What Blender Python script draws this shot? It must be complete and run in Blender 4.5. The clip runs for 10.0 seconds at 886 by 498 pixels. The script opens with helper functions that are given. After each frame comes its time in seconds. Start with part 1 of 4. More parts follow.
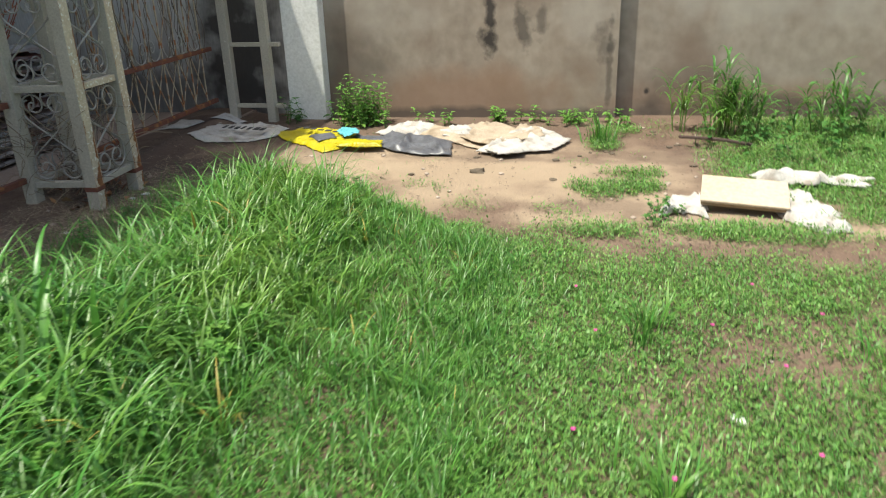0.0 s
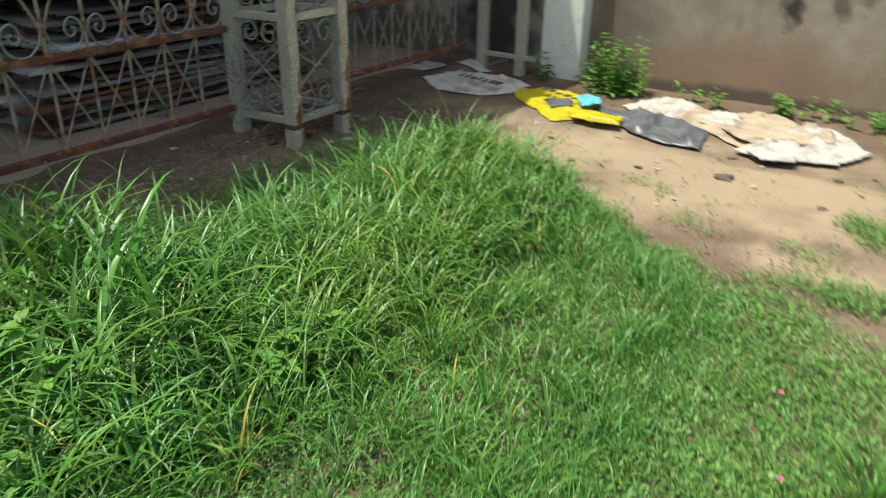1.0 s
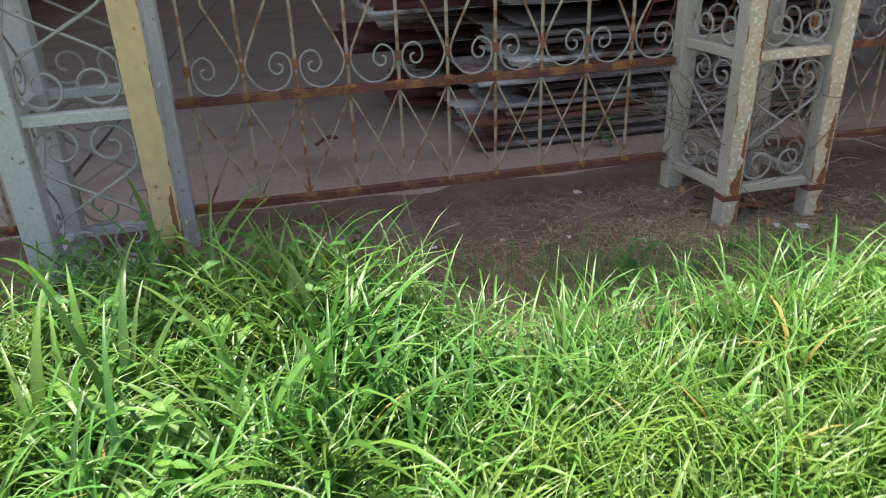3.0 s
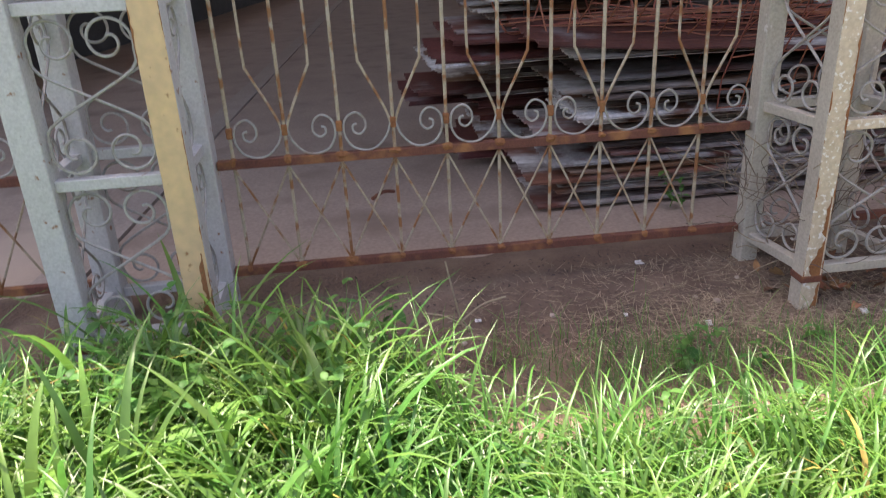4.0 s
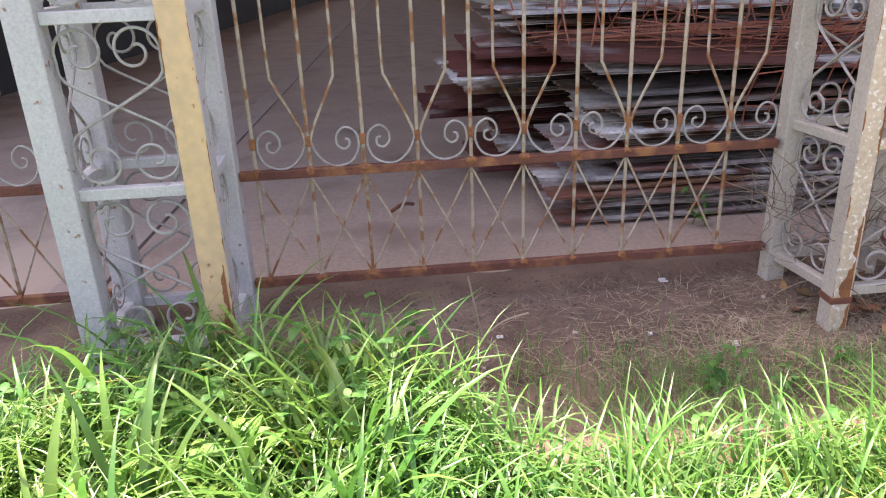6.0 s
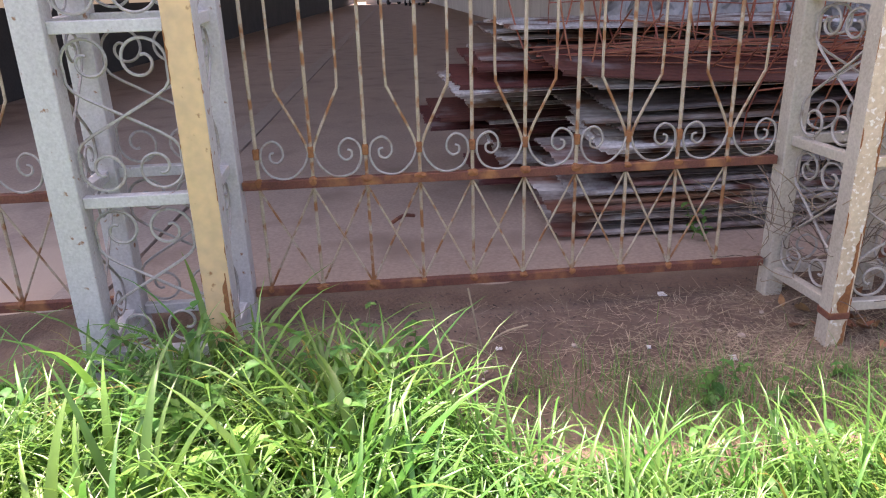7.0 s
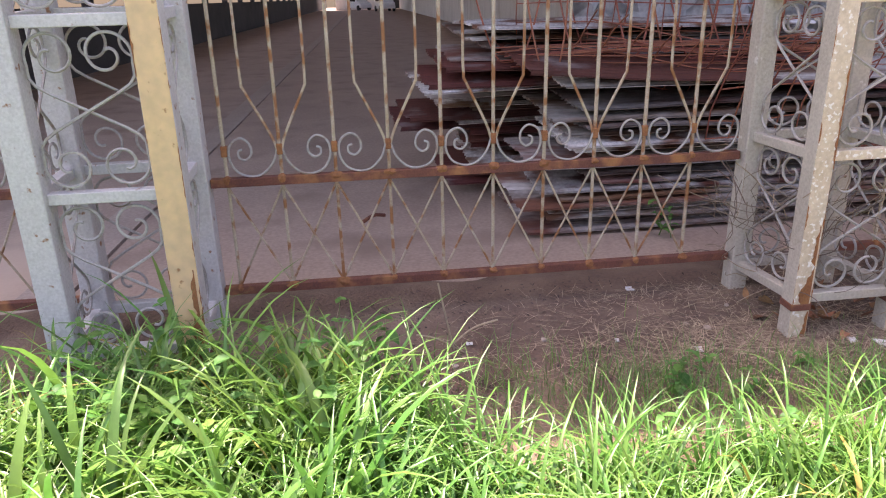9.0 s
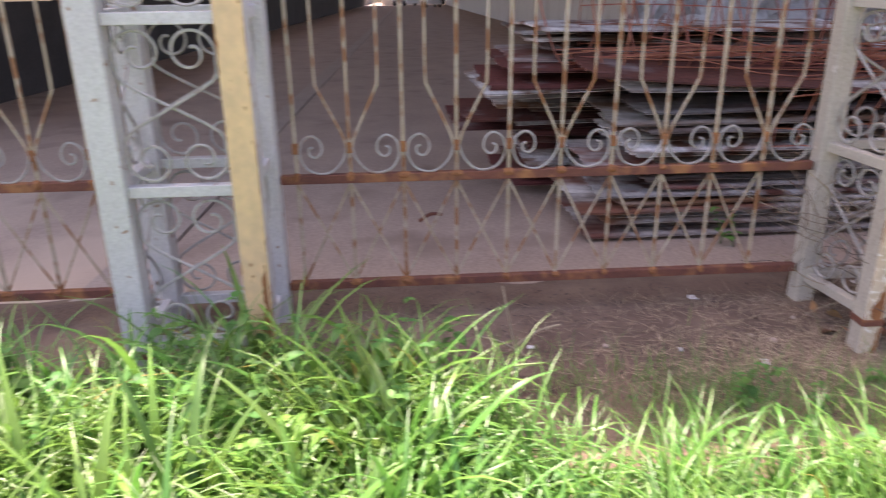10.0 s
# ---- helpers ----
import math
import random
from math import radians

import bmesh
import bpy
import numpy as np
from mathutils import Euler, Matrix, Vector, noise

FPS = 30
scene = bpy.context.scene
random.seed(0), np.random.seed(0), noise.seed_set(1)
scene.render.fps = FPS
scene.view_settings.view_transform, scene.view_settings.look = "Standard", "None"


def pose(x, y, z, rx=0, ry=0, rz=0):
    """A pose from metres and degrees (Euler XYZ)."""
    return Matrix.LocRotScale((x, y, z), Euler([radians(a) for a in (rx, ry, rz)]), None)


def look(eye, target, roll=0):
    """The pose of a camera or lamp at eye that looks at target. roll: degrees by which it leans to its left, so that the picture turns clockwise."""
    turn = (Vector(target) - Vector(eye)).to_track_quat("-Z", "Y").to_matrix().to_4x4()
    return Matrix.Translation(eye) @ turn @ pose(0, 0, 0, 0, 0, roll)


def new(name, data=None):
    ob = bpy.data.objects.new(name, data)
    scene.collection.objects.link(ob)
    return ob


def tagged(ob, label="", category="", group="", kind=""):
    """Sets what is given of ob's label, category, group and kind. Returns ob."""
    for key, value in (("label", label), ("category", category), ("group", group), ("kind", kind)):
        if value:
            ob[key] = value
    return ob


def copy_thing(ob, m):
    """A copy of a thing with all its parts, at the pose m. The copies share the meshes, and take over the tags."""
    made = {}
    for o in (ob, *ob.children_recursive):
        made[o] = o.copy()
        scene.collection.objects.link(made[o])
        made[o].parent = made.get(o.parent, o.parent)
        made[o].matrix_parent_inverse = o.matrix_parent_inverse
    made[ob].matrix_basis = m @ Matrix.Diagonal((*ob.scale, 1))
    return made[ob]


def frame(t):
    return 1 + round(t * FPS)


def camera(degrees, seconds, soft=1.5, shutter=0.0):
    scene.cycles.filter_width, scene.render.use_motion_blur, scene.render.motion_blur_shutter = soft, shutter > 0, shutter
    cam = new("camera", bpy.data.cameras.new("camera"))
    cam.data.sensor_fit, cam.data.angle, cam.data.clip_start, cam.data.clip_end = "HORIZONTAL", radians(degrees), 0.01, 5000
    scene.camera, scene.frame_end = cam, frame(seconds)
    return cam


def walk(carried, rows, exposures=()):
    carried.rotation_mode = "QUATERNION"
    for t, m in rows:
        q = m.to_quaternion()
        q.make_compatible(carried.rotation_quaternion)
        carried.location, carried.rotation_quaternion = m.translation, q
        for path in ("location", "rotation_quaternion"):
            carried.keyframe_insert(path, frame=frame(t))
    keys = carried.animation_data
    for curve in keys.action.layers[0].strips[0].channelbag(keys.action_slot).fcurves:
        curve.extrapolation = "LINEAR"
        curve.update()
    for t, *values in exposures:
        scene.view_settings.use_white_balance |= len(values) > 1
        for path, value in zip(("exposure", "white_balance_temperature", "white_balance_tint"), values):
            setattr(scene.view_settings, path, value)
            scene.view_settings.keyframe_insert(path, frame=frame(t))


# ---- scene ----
cam = camera(61.2, 10.0, soft=1.1, shutter=0.4)
METRES, EYE, TILT, LEAN, TURN = 2.76, 1.45, 0.0, 0.0, 10.9
ROWS = [
    (0.0, 0.0006, -0.0062, -0.0002, -0.63, -21.91, 1.71),
    (0.2, 0.0210, 0.0560, -0.0050, 0.40, -21.50, 0.30),
    (0.5, 0.0566, 0.1558, -0.0132, 7.45, -25.73, 5.23),
    (1.0, 0.1260, 0.3090, -0.0117, 23.20, -25.81, -0.83),
    (1.5, 0.1194, 0.4501, -0.0290, 32.40, -25.33, -0.56),
    (2.0, 0.0870, 0.5750, -0.0237, 45.26, -25.92, 3.14),
    (2.5, 0.0937, 0.6995, -0.0156, 60.70, -26.68, 1.47),
    (2.7, 0.0885, 0.7191, -0.0110, 63.23, -26.10, 1.87),
    (3.8, 0.0236, 0.8440, 0.0064, 71.47, -25.37, 1.44),
    (4.0, 0.0144, 0.8420, 0.0138, 72.33, -23.19, 2.66),
    (4.5, 0.0045, 0.8361, 0.0144, 70.96, -21.99, 3.71),
    (5.0, -0.0036, 0.8328, 0.0162, 71.93, -22.74, 2.24),
    (5.5, -0.0041, 0.8312, 0.0136, 73.04, -22.66, 2.13),
    (7.0, 0.0029, 0.8271, 0.0154, 73.70, -21.33, 1.53),
    (7.5, 0.0064, 0.8242, 0.0117, 72.99, -20.08, 0.97),
    (8.0, 0.0101, 0.8285, 0.0074, 71.98, -19.80, 1.77),
    (8.5, 0.0098, 0.8289, 0.0051, 71.26, -20.73, 1.86),
    (9.0, 0.0136, 0.8273, 0.0035, 71.55, -20.94, 1.22),
    (9.5, 0.0124, 0.8199, 0.0071, 71.67, -21.29, 1.01),
    (9.8, 0.0102, 0.8135, 0.0082, 72.30, -21.25, 0.90),
    (10.0, 0.0017, 0.7882, 0.0122, 74.85, -21.15, 0.54),
]
walk(cam, [(t, pose(0, 0, EYE, TILT, LEAN, TURN) @ pose(METRES * x, METRES * y, METRES * z, 90 + pitch, roll, yaw)) for t, x, y, z, yaw, pitch, roll in ROWS],
     [(0.0, 0.66, 6850, 2), (1.0, 0.52, 6900, -2), (1.7, 0.68, 6900, 0), (2.5, 1.08, 6900, 5), (4.0, 1.68, 7200, 22), (4.5, 1.84, 7200, 26), (5.5, 2.18, 7200, 27), (7.0, 2.02, 7200, 30), (7.5, 2.06, 7250, 32), (10.0, 2.06, 7250, 30)])


# ---------- world, sun ----------
SUN_TO = Vector((-0.28, -0.20, 0.94)).normalized()
world = bpy.data.worlds.new("sky")
scene.world = world
world.use_nodes = True
wn = world.node_tree.nodes
sky = wn.new("ShaderNodeTexSky")
sky.sky_type = "NISHITA"
sky.sun_disc = False
sky.dust_density = 3.5
sky.air_density = 1.0
sky.ozone_density = 0.6
sky.sun_elevation = math.asin(SUN_TO.z)
sky.sun_rotation = math.atan2(SUN_TO.x, SUN_TO.y)
world.node_tree.links.new(sky.outputs[0], wn["Background"].inputs[0])
wn["Background"].inputs[1].default_value = 0.15
sun_data = bpy.data.lights.new("sun", "SUN")
sun_data.energy = 3.4
sun_data.angle = radians(0.6)
sun_data.color = (1.0, 0.96, 0.89)
sun = new("sun", sun_data)
sun.matrix_world = look(SUN_TO * 30, (0, 0, 0))


# ---------- materials ----------
def material(name, base, dark, rough=0.8, metal=0.0, scale=8.0, fine=90.0, bump=0.15, third=None, third_at=0.6, by_object=0.0,
             by_island=0.0, spec=0.5, stretch=(1, 1, 1), third_scale=3.0, third_soft=0.08, through_light=0.0):
    """Two scales of colour variation, an optional third colour in patches (rust, stains), fine relief."""
    m = bpy.data.materials.new(name)
    m.use_nodes = True
    n, l = m.node_tree.nodes, m.node_tree.links
    b = n["Principled BSDF"]
    geo = n.new("ShaderNodeNewGeometry")
    mp = n.new("ShaderNodeMapping")
    mp.inputs["Scale"].default_value = stretch
    l.new(geo.outputs["Position"], mp.inputs[0])

    def tex(s, detail=4.0):
        t = n.new("ShaderNodeTexNoise")
        t.inputs["Scale"].default_value = s
        t.inputs["Detail"].default_value = detail
        l.new(mp.outputs[0], t.inputs["Vector"])
        return t

    def mix(fac, a, c, kind="MIX"):
        x = n.new("ShaderNodeMix")
        x.data_type = "RGBA"
        x.blend_type = kind
        for sock, v in ((x.inputs[0], fac), (x.inputs[6], a), (x.inputs[7], c)):
            if hasattr(v, "is_output"):
                l.new(v, sock)
            elif isinstance(v, (int, float)):
                sock.default_value = v
            else:
                sock.default_value = (*v, 1)
        return x.outputs[2]

    def ramp(sock, a, c):
        r = n.new("ShaderNodeMapRange")
        r.inputs[1].default_value, r.inputs[2].default_value = a, c
        l.new(sock, r.inputs[0])
        return r.outputs[0]

    t1, t2 = tex(scale), tex(fine, 3.0)
    col = mix(ramp(t1.outputs[0], 0.35, 0.65), base, dark)
    col = mix(0.35, col, mix(ramp(t2.outputs[0], 0.3, 0.7), tuple(min(1, c * 1.25) for c in base), tuple(c * 0.7 for c in dark)))
    if third:
        t3 = tex(third_scale, 6.0)
        col = mix(ramp(t3.outputs[0], third_at - third_soft, third_at + third_soft), col, third)
    if by_object or by_island:
        if by_island:
            rnd = geo.outputs["Random Per Island"]
        else:
            rnd = n.new("ShaderNodeObjectInfo").outputs["Random"]
        hsv = n.new("ShaderNodeHueSaturation")
        amount = by_object or by_island
        r = n.new("ShaderNodeMapRange")
        r.inputs[3].default_value, r.inputs[4].default_value = 1 - amount, 1 + amount
        l.new(rnd, r.inputs[0])
        l.new(r.outputs[0], hsv.inputs["Value"])
        r2 = n.new("ShaderNodeMapRange")
        r2.inputs[3].default_value, r2.inputs[4].default_value = 0.5 - amount * 0.05, 0.5 + amount * 0.05
        mul = n.new("ShaderNodeMath")
        mul.operation = "MULTIPLY"
        mul.inputs[1].default_value = 7.31
        fr = n.new("ShaderNodeMath")
        fr.operation = "FRACT"
        l.new(rnd, mul.inputs[0])
        l.new(mul.outputs[0], fr.inputs[0])
        l.new(fr.outputs[0], r2.inputs[0])
        l.new(r2.outputs[0], hsv.inputs["Hue"])
        l.new(col, hsv.inputs["Color"])
        col = hsv.outputs[0]
    l.new(col, b.inputs["Base Color"])
    b.inputs["Roughness"].default_value = rough
    b.inputs["Metallic"].default_value = metal
    b.inputs["Specular IOR Level"].default_value = spec
    if bump:
        bp = n.new("ShaderNodeBump")
        bp.inputs["Strength"].default_value = bump
        bp.inputs["Distance"].default_value = 0.01
        l.new(t2.outputs[0], bp.inputs["Height"])
        l.new(bp.outputs[0], b.inputs["Normal"])
    if through_light:
        tr = n.new("ShaderNodeBsdfTranslucent")
        l.new(col, tr.inputs[0])
        ms = n.new("ShaderNodeMixShader")
        ms.inputs[0].default_value = through_light
        l.new(b.outputs[0], ms.inputs[1])
        l.new(tr.outputs[0], ms.inputs[2])
        l.new(ms.outputs[0], n["Material Output"].inputs[0])
    return m


M_LITTER = material("dead_leaf_crumbs", (0.10, 0.07, 0.055), (0.06, 0.045, 0.035), 0.9, by_island=0.5, bump=0)
M_TWIG = material("dead_twig", (0.20, 0.155, 0.12), (0.13, 0.10, 0.08), 0.9, by_object=0.4)
M_SOIL = material("soil", (0.17, 0.112, 0.08), (0.11, 0.072, 0.053), 0.95, scale=3.5, fine=55, bump=0.8, third=(0.225, 0.16, 0.115), third_at=0.58, third_scale=2.6, third_soft=0.12)
M_FLOOR = material("concrete_floor", (0.44, 0.335, 0.265), (0.36, 0.27, 0.215), 0.8, scale=1.6, fine=45, bump=0.15, third=(0.28, 0.205, 0.16), third_at=0.64, third_scale=1.9, third_soft=0.1)
M_BAND = material("concrete_band", (0.44, 0.36, 0.30), (0.36, 0.29, 0.24), 0.85, scale=2, fine=50)
M_WALL = material("wall_plaster", (0.36, 0.305, 0.25), (0.285, 0.235, 0.19), 0.92, scale=2.1, fine=9, bump=0.25, third=(0.225, 0.165, 0.125), third_at=0.6, third_scale=1.6, third_soft=0.12, stretch=(1, 1, 0.9))


def add_blotches(m, spots, colour, flat=False, wobble=2.6, grain=9):
    """Ragged-edged patches of one colour at fixed places (x, z, half-width, half-height, strength) of a wall; flat
    takes x, y of a floor.
    """
    n, l = m.node_tree.nodes, m.node_tree.links
    b = n["Principled BSDF"]
    geo = n.new("ShaderNodeNewGeometry")
    nz = n.new("ShaderNodeTexNoise")
    nz.inputs["Scale"].default_value = grain
    nz.inputs["Detail"].default_value = 6
    l.new(geo.outputs["Position"], nz.inputs["Vector"])
    old = b.inputs["Base Color"].links[0].from_socket
    for x, z, a, c, strength in spots:
        mp = n.new("ShaderNodeMapping")
        mp.inputs["Scale"].default_value = (1 / a, 1 / c, 0) if flat else (1 / a, 0, 1 / c)
        mp.inputs["Location"].default_value = (-x / a, -z / c, 0) if flat else (-x / a, 0, -z / c)
        l.new(geo.outputs["Position"], mp.inputs[0])
        ln = n.new("ShaderNodeVectorMath")
        ln.operation = "LENGTH"
        l.new(mp.outputs[0], ln.inputs[0])
        ad = n.new("ShaderNodeMath")
        ad.operation = "MULTIPLY_ADD"
        ad.inputs[1].default_value = wobble
        l.new(nz.outputs[0], ad.inputs[0])
        l.new(ln.outputs["Value"], ad.inputs[2])
        r = n.new("ShaderNodeMapRange")
        r.inputs[1].default_value, r.inputs[2].default_value = 0.45 + wobble / 2, 1.15 + wobble / 2
        r.inputs[3].default_value, r.inputs[4].default_value = strength, 0.0
        l.new(ad.outputs[0], r.inputs[0])
        x2 = n.new("ShaderNodeMix")
        x2.data_type = "RGBA"
        x2.inputs[7].default_value = (*colour, 1)
        l.new(r.outputs[0], x2.inputs[0])
        l.new(old, x2.inputs[6])
        old = x2.outputs[2]
    l.new(old, b.inputs["Base Color"])


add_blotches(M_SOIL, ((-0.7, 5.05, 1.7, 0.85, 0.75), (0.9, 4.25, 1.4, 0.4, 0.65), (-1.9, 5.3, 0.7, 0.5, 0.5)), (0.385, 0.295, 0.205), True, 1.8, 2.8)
# earth under the eave painted darker, deepening the shade there
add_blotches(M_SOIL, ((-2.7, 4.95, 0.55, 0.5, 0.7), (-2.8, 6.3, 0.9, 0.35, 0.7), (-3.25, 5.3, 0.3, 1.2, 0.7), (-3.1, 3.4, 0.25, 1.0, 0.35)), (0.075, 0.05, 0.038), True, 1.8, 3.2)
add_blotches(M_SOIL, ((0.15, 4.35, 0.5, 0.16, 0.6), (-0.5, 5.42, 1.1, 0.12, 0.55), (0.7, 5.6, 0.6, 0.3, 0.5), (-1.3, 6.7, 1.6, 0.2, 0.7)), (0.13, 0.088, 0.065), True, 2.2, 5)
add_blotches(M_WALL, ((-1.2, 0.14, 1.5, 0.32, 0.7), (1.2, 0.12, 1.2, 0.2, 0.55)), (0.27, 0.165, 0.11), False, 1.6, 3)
add_blotches(M_WALL, ((1.5, 1.15, 1.4, 0.42, 0.5), (-1.9, 1.05, 0.6, 0.4, 0.35), (0.0, 0.95, 0.22, 0.3, 0.4)), (0.46, 0.42, 0.37), False, 1.8, 3)
# wall foot painted darker: damp bands, and the shade behind the plants
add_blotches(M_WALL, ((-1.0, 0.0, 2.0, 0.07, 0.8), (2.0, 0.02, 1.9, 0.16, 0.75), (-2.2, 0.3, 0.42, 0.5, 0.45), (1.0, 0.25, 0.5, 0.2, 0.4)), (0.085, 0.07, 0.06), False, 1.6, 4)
# dark soot runs; the last spot paints a hole's dark onto the plaster
add_blotches(M_WALL, ((-0.84, 0.66, 0.085, 0.14, 0.95), (-0.84, 1.0, 0.05, 0.3, 0.9), (-0.54, 0.78, 0.08, 0.19, 0.65), (-0.38, 0.83, 0.05, 0.16, 0.5), (0.16, 0.66, 0.08, 0.18, 0.45), (0.22, 0.4, 0.03, 0.5, 0.5), (0.56, 0.2, 0.028, 0.03, 0.95)), (0.035, 0.03, 0.028))
# sunlit area of the shed floor painted in as paler colour
add_blotches(M_FLOOR, ((-4.3, 0.35, 1.1, 0.42, 0.8), (-5.2, -0.6, 1.2, 0.5, 0.5)), (0.60, 0.47, 0.36), True, 1.2, 3)
M_WHITEWALL = material("white_wall_paint", (0.66, 0.645, 0.62), (0.55, 0.535, 0.515), 0.85, scale=1.3, fine=40, bump=0.15, third=(0.38, 0.34, 0.31), third_at=0.66, third_scale=2.2, stretch=(1.5, 1.5, 0.25))
# near end of the shed wall painted dark, for the shaded recess behind the posts
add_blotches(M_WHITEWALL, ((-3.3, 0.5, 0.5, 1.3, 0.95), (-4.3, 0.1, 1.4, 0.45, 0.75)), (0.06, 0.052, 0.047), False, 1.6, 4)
M_PILLAR = material("pillar_paint", (0.88, 0.88, 0.86), (0.78, 0.78, 0.76), 0.8, scale=4, fine=50, bump=0.12, third=(0.42, 0.40, 0.37), third_at=0.68, third_scale=4)
M_TAN = material("weathered_tan_paint", (0.49, 0.46, 0.39), (0.41, 0.375, 0.31), 0.6, scale=3, fine=90, bump=0.2, third=(0.62, 0.60, 0.55), third_at=0.70, third_scale=26, third_soft=0.03)
M_DARKWALL = material("dark_low_wall", (0.06, 0.055, 0.055), (0.035, 0.033, 0.033), 0.9, scale=1.5, fine=30)
M_ROOF = material("roof_sheet", (0.12, 0.11, 0.105), (0.08, 0.075, 0.07), 0.85, scale=1, fine=20)
M_FLAKE = material("flaking_post_paint", (0.64, 0.55, 0.41), (0.55, 0.45, 0.32), 0.6, scale=6, fine=60, bump=0.3, third=(0.80, 0.78, 0.72), third_at=0.61, third_scale=55, third_soft=0.04)
M_GREY = material("grey_post_paint", (0.57, 0.565, 0.55), (0.50, 0.49, 0.47), 0.55, scale=1.8, fine=110, bump=0.1, third=(0.28, 0.14, 0.07), third_at=0.68, third_scale=24, third_soft=0.03)
M_CREAM = material("cream_post_paint", (0.70, 0.48, 0.245), (0.64, 0.47, 0.28), 0.55, scale=2.5, fine=22, bump=0.12, third=(0.33, 0.16, 0.07), third_at=0.67, third_scale=20, third_soft=0.03)
M_RUST = material("rust", (0.20, 0.075, 0.045), (0.12, 0.045, 0.035), 0.85, scale=10, fine=120, bump=0.3, third=(0.34, 0.15, 0.06), third_at=0.6, third_scale=9)
M_RUSTLIGHT = material("orange_rust", (0.33, 0.145, 0.055), (0.22, 0.085, 0.035), 0.85, scale=14, fine=110, bump=0.3)
M_BAR = material("weathered_bar_paint", (0.47, 0.41, 0.31), (0.36, 0.28, 0.185), 0.6, scale=14, fine=140, bump=0.15, third=(0.28, 0.125, 0.05), third_at=0.55, third_scale=13, third_soft=0.05)
M_SCROLL = material("scroll_paint", (0.40, 0.385, 0.355), (0.29, 0.275, 0.25), 0.5, scale=12, fine=120, bump=0.12, third=(0.2, 0.12, 0.07), third_at=0.66, third_scale=9)
M_SHEET = material("old_roof_sheet", (0.48, 0.455, 0.425), (0.13, 0.10, 0.085), 0.45, metal=0.1, scale=3.5, fine=40, bump=0.1, third=(0.15, 0.065, 0.042), third_at=0.54, third_scale=3.6, by_object=0.5, stretch=(1, 0.4, 1))
M_ZINC = material("bright_zinc_sheet", (0.70, 0.685, 0.66), (0.36, 0.34, 0.315), 0.38, metal=0.15, scale=4, fine=50, third=(0.17, 0.08, 0.05), third_at=0.55, third_scale=4.5, by_object=0.4)
M_REDSHEET = material("red_oxide_sheet", (0.15, 0.045, 0.035), (0.09, 0.03, 0.025), 0.6, scale=3, fine=40, by_object=0.2, third=(0.25, 0.2, 0.19), third_at=0.68, third_scale=3)
M_WIRE = material("rusty_wire", (0.36, 0.13, 0.075), (0.24, 0.08, 0.05), 0.85, scale=12, fine=90, by_object=0.2)
M_GRASS = material("grass_blade", (0.128, 0.305, 0.056), (0.080, 0.215, 0.040), 0.37, scale=1.9, fine=30, bump=0, by_island=0.34, spec=0.6, through_light=0.32, third=(0.185, 0.325, 0.055), third_at=0.62, third_scale=0.9, third_soft=0.14)
M_DRYBLADE = material("yellowed_blade", (0.42, 0.36, 0.07), (0.33, 0.25, 0.07), 0.5, scale=3, fine=30, bump=0, by_island=0.3, through_light=0.25)
M_LEAFBRIGHT = material("pale_weed_leaf", (0.20, 0.41, 0.085), (0.14, 0.31, 0.06), 0.5, scale=14, fine=70, bump=0.1, by_object=0.2, spec=0.3, through_light=0.36)
M_DEADLEAF = material("curled_dead_leaf", (0.30, 0.145, 0.065), (0.17, 0.085, 0.045), 0.8, scale=20, fine=80, bump=0.2, by_object=0.4)
M_MAT = material("low_weed_leaf", (0.185, 0.36, 0.085), (0.13, 0.27, 0.06), 0.5, scale=1.6, fine=30, bump=0, by_island=0.4, through_light=0.35)
M_LEAF = material("weed_leaf", (0.105, 0.26, 0.062), (0.065, 0.18, 0.042), 0.5, scale=10, fine=60, bump=0.1, by_object=0.35, spec=0.3, through_light=0.36)
M_STEM = material("weed_stem", (0.12, 0.2, 0.05), (0.09, 0.15, 0.04), 0.6)
M_STRAW = material("dry_straw", (0.43, 0.345, 0.24), (0.28, 0.215, 0.15), 0.9, by_island=0.4, bump=0)
M_SACK = material("woven_white_sack", (0.55, 0.53, 0.50), (0.43, 0.41, 0.38), 0.8, scale=9, fine=120, bump=0.4, third=(0.30, 0.26, 0.22), third_at=0.6, third_scale=7)
M_BEIGE = material("beige_sack", (0.48, 0.39, 0.295), (0.38, 0.305, 0.225), 0.85, scale=9, fine=110, bump=0.4, third=(0.25, 0.19, 0.13), third_at=0.6, third_scale=6)
M_YELLOW = material("yellow_plastic", (0.56, 0.47, 0.012), (0.43, 0.36, 0.012), 0.45, scale=7, fine=60, bump=0.12, third=(0.14, 0.13, 0.06), third_at=0.66, third_scale=8, third_soft=0.03)
M_GREYTARP = material("grey_plastic", (0.15, 0.155, 0.175), (0.07, 0.072, 0.085), 0.38, scale=7, fine=60, bump=0.08)
M_CYAN = material("cyan_plastic", (0.16, 0.55, 0.62), (0.12, 0.45, 0.52), 0.45)
M_INK = material("black_ink", (0.03, 0.03, 0.032), (0.05, 0.05, 0.05), 0.6)
M_BOARD = material("pale_foam_board", (0.58, 0.47, 0.36), (0.50, 0.40, 0.30), 0.85, scale=5, fine=40)
M_BOARDSHADE = material("board_shade", (0.28, 0.20, 0.12), (0.2, 0.14, 0.08), 0.9)
M_CARPAINT = material("white_car_paint", (0.75, 0.75, 0.74), (0.7, 0.7, 0.69), 0.3, bump=0)
M_POLY = material("grey_white_plastic", (0.76, 0.76, 0.75), (0.58, 0.58, 0.575), 0.5, scale=4, fine=30)
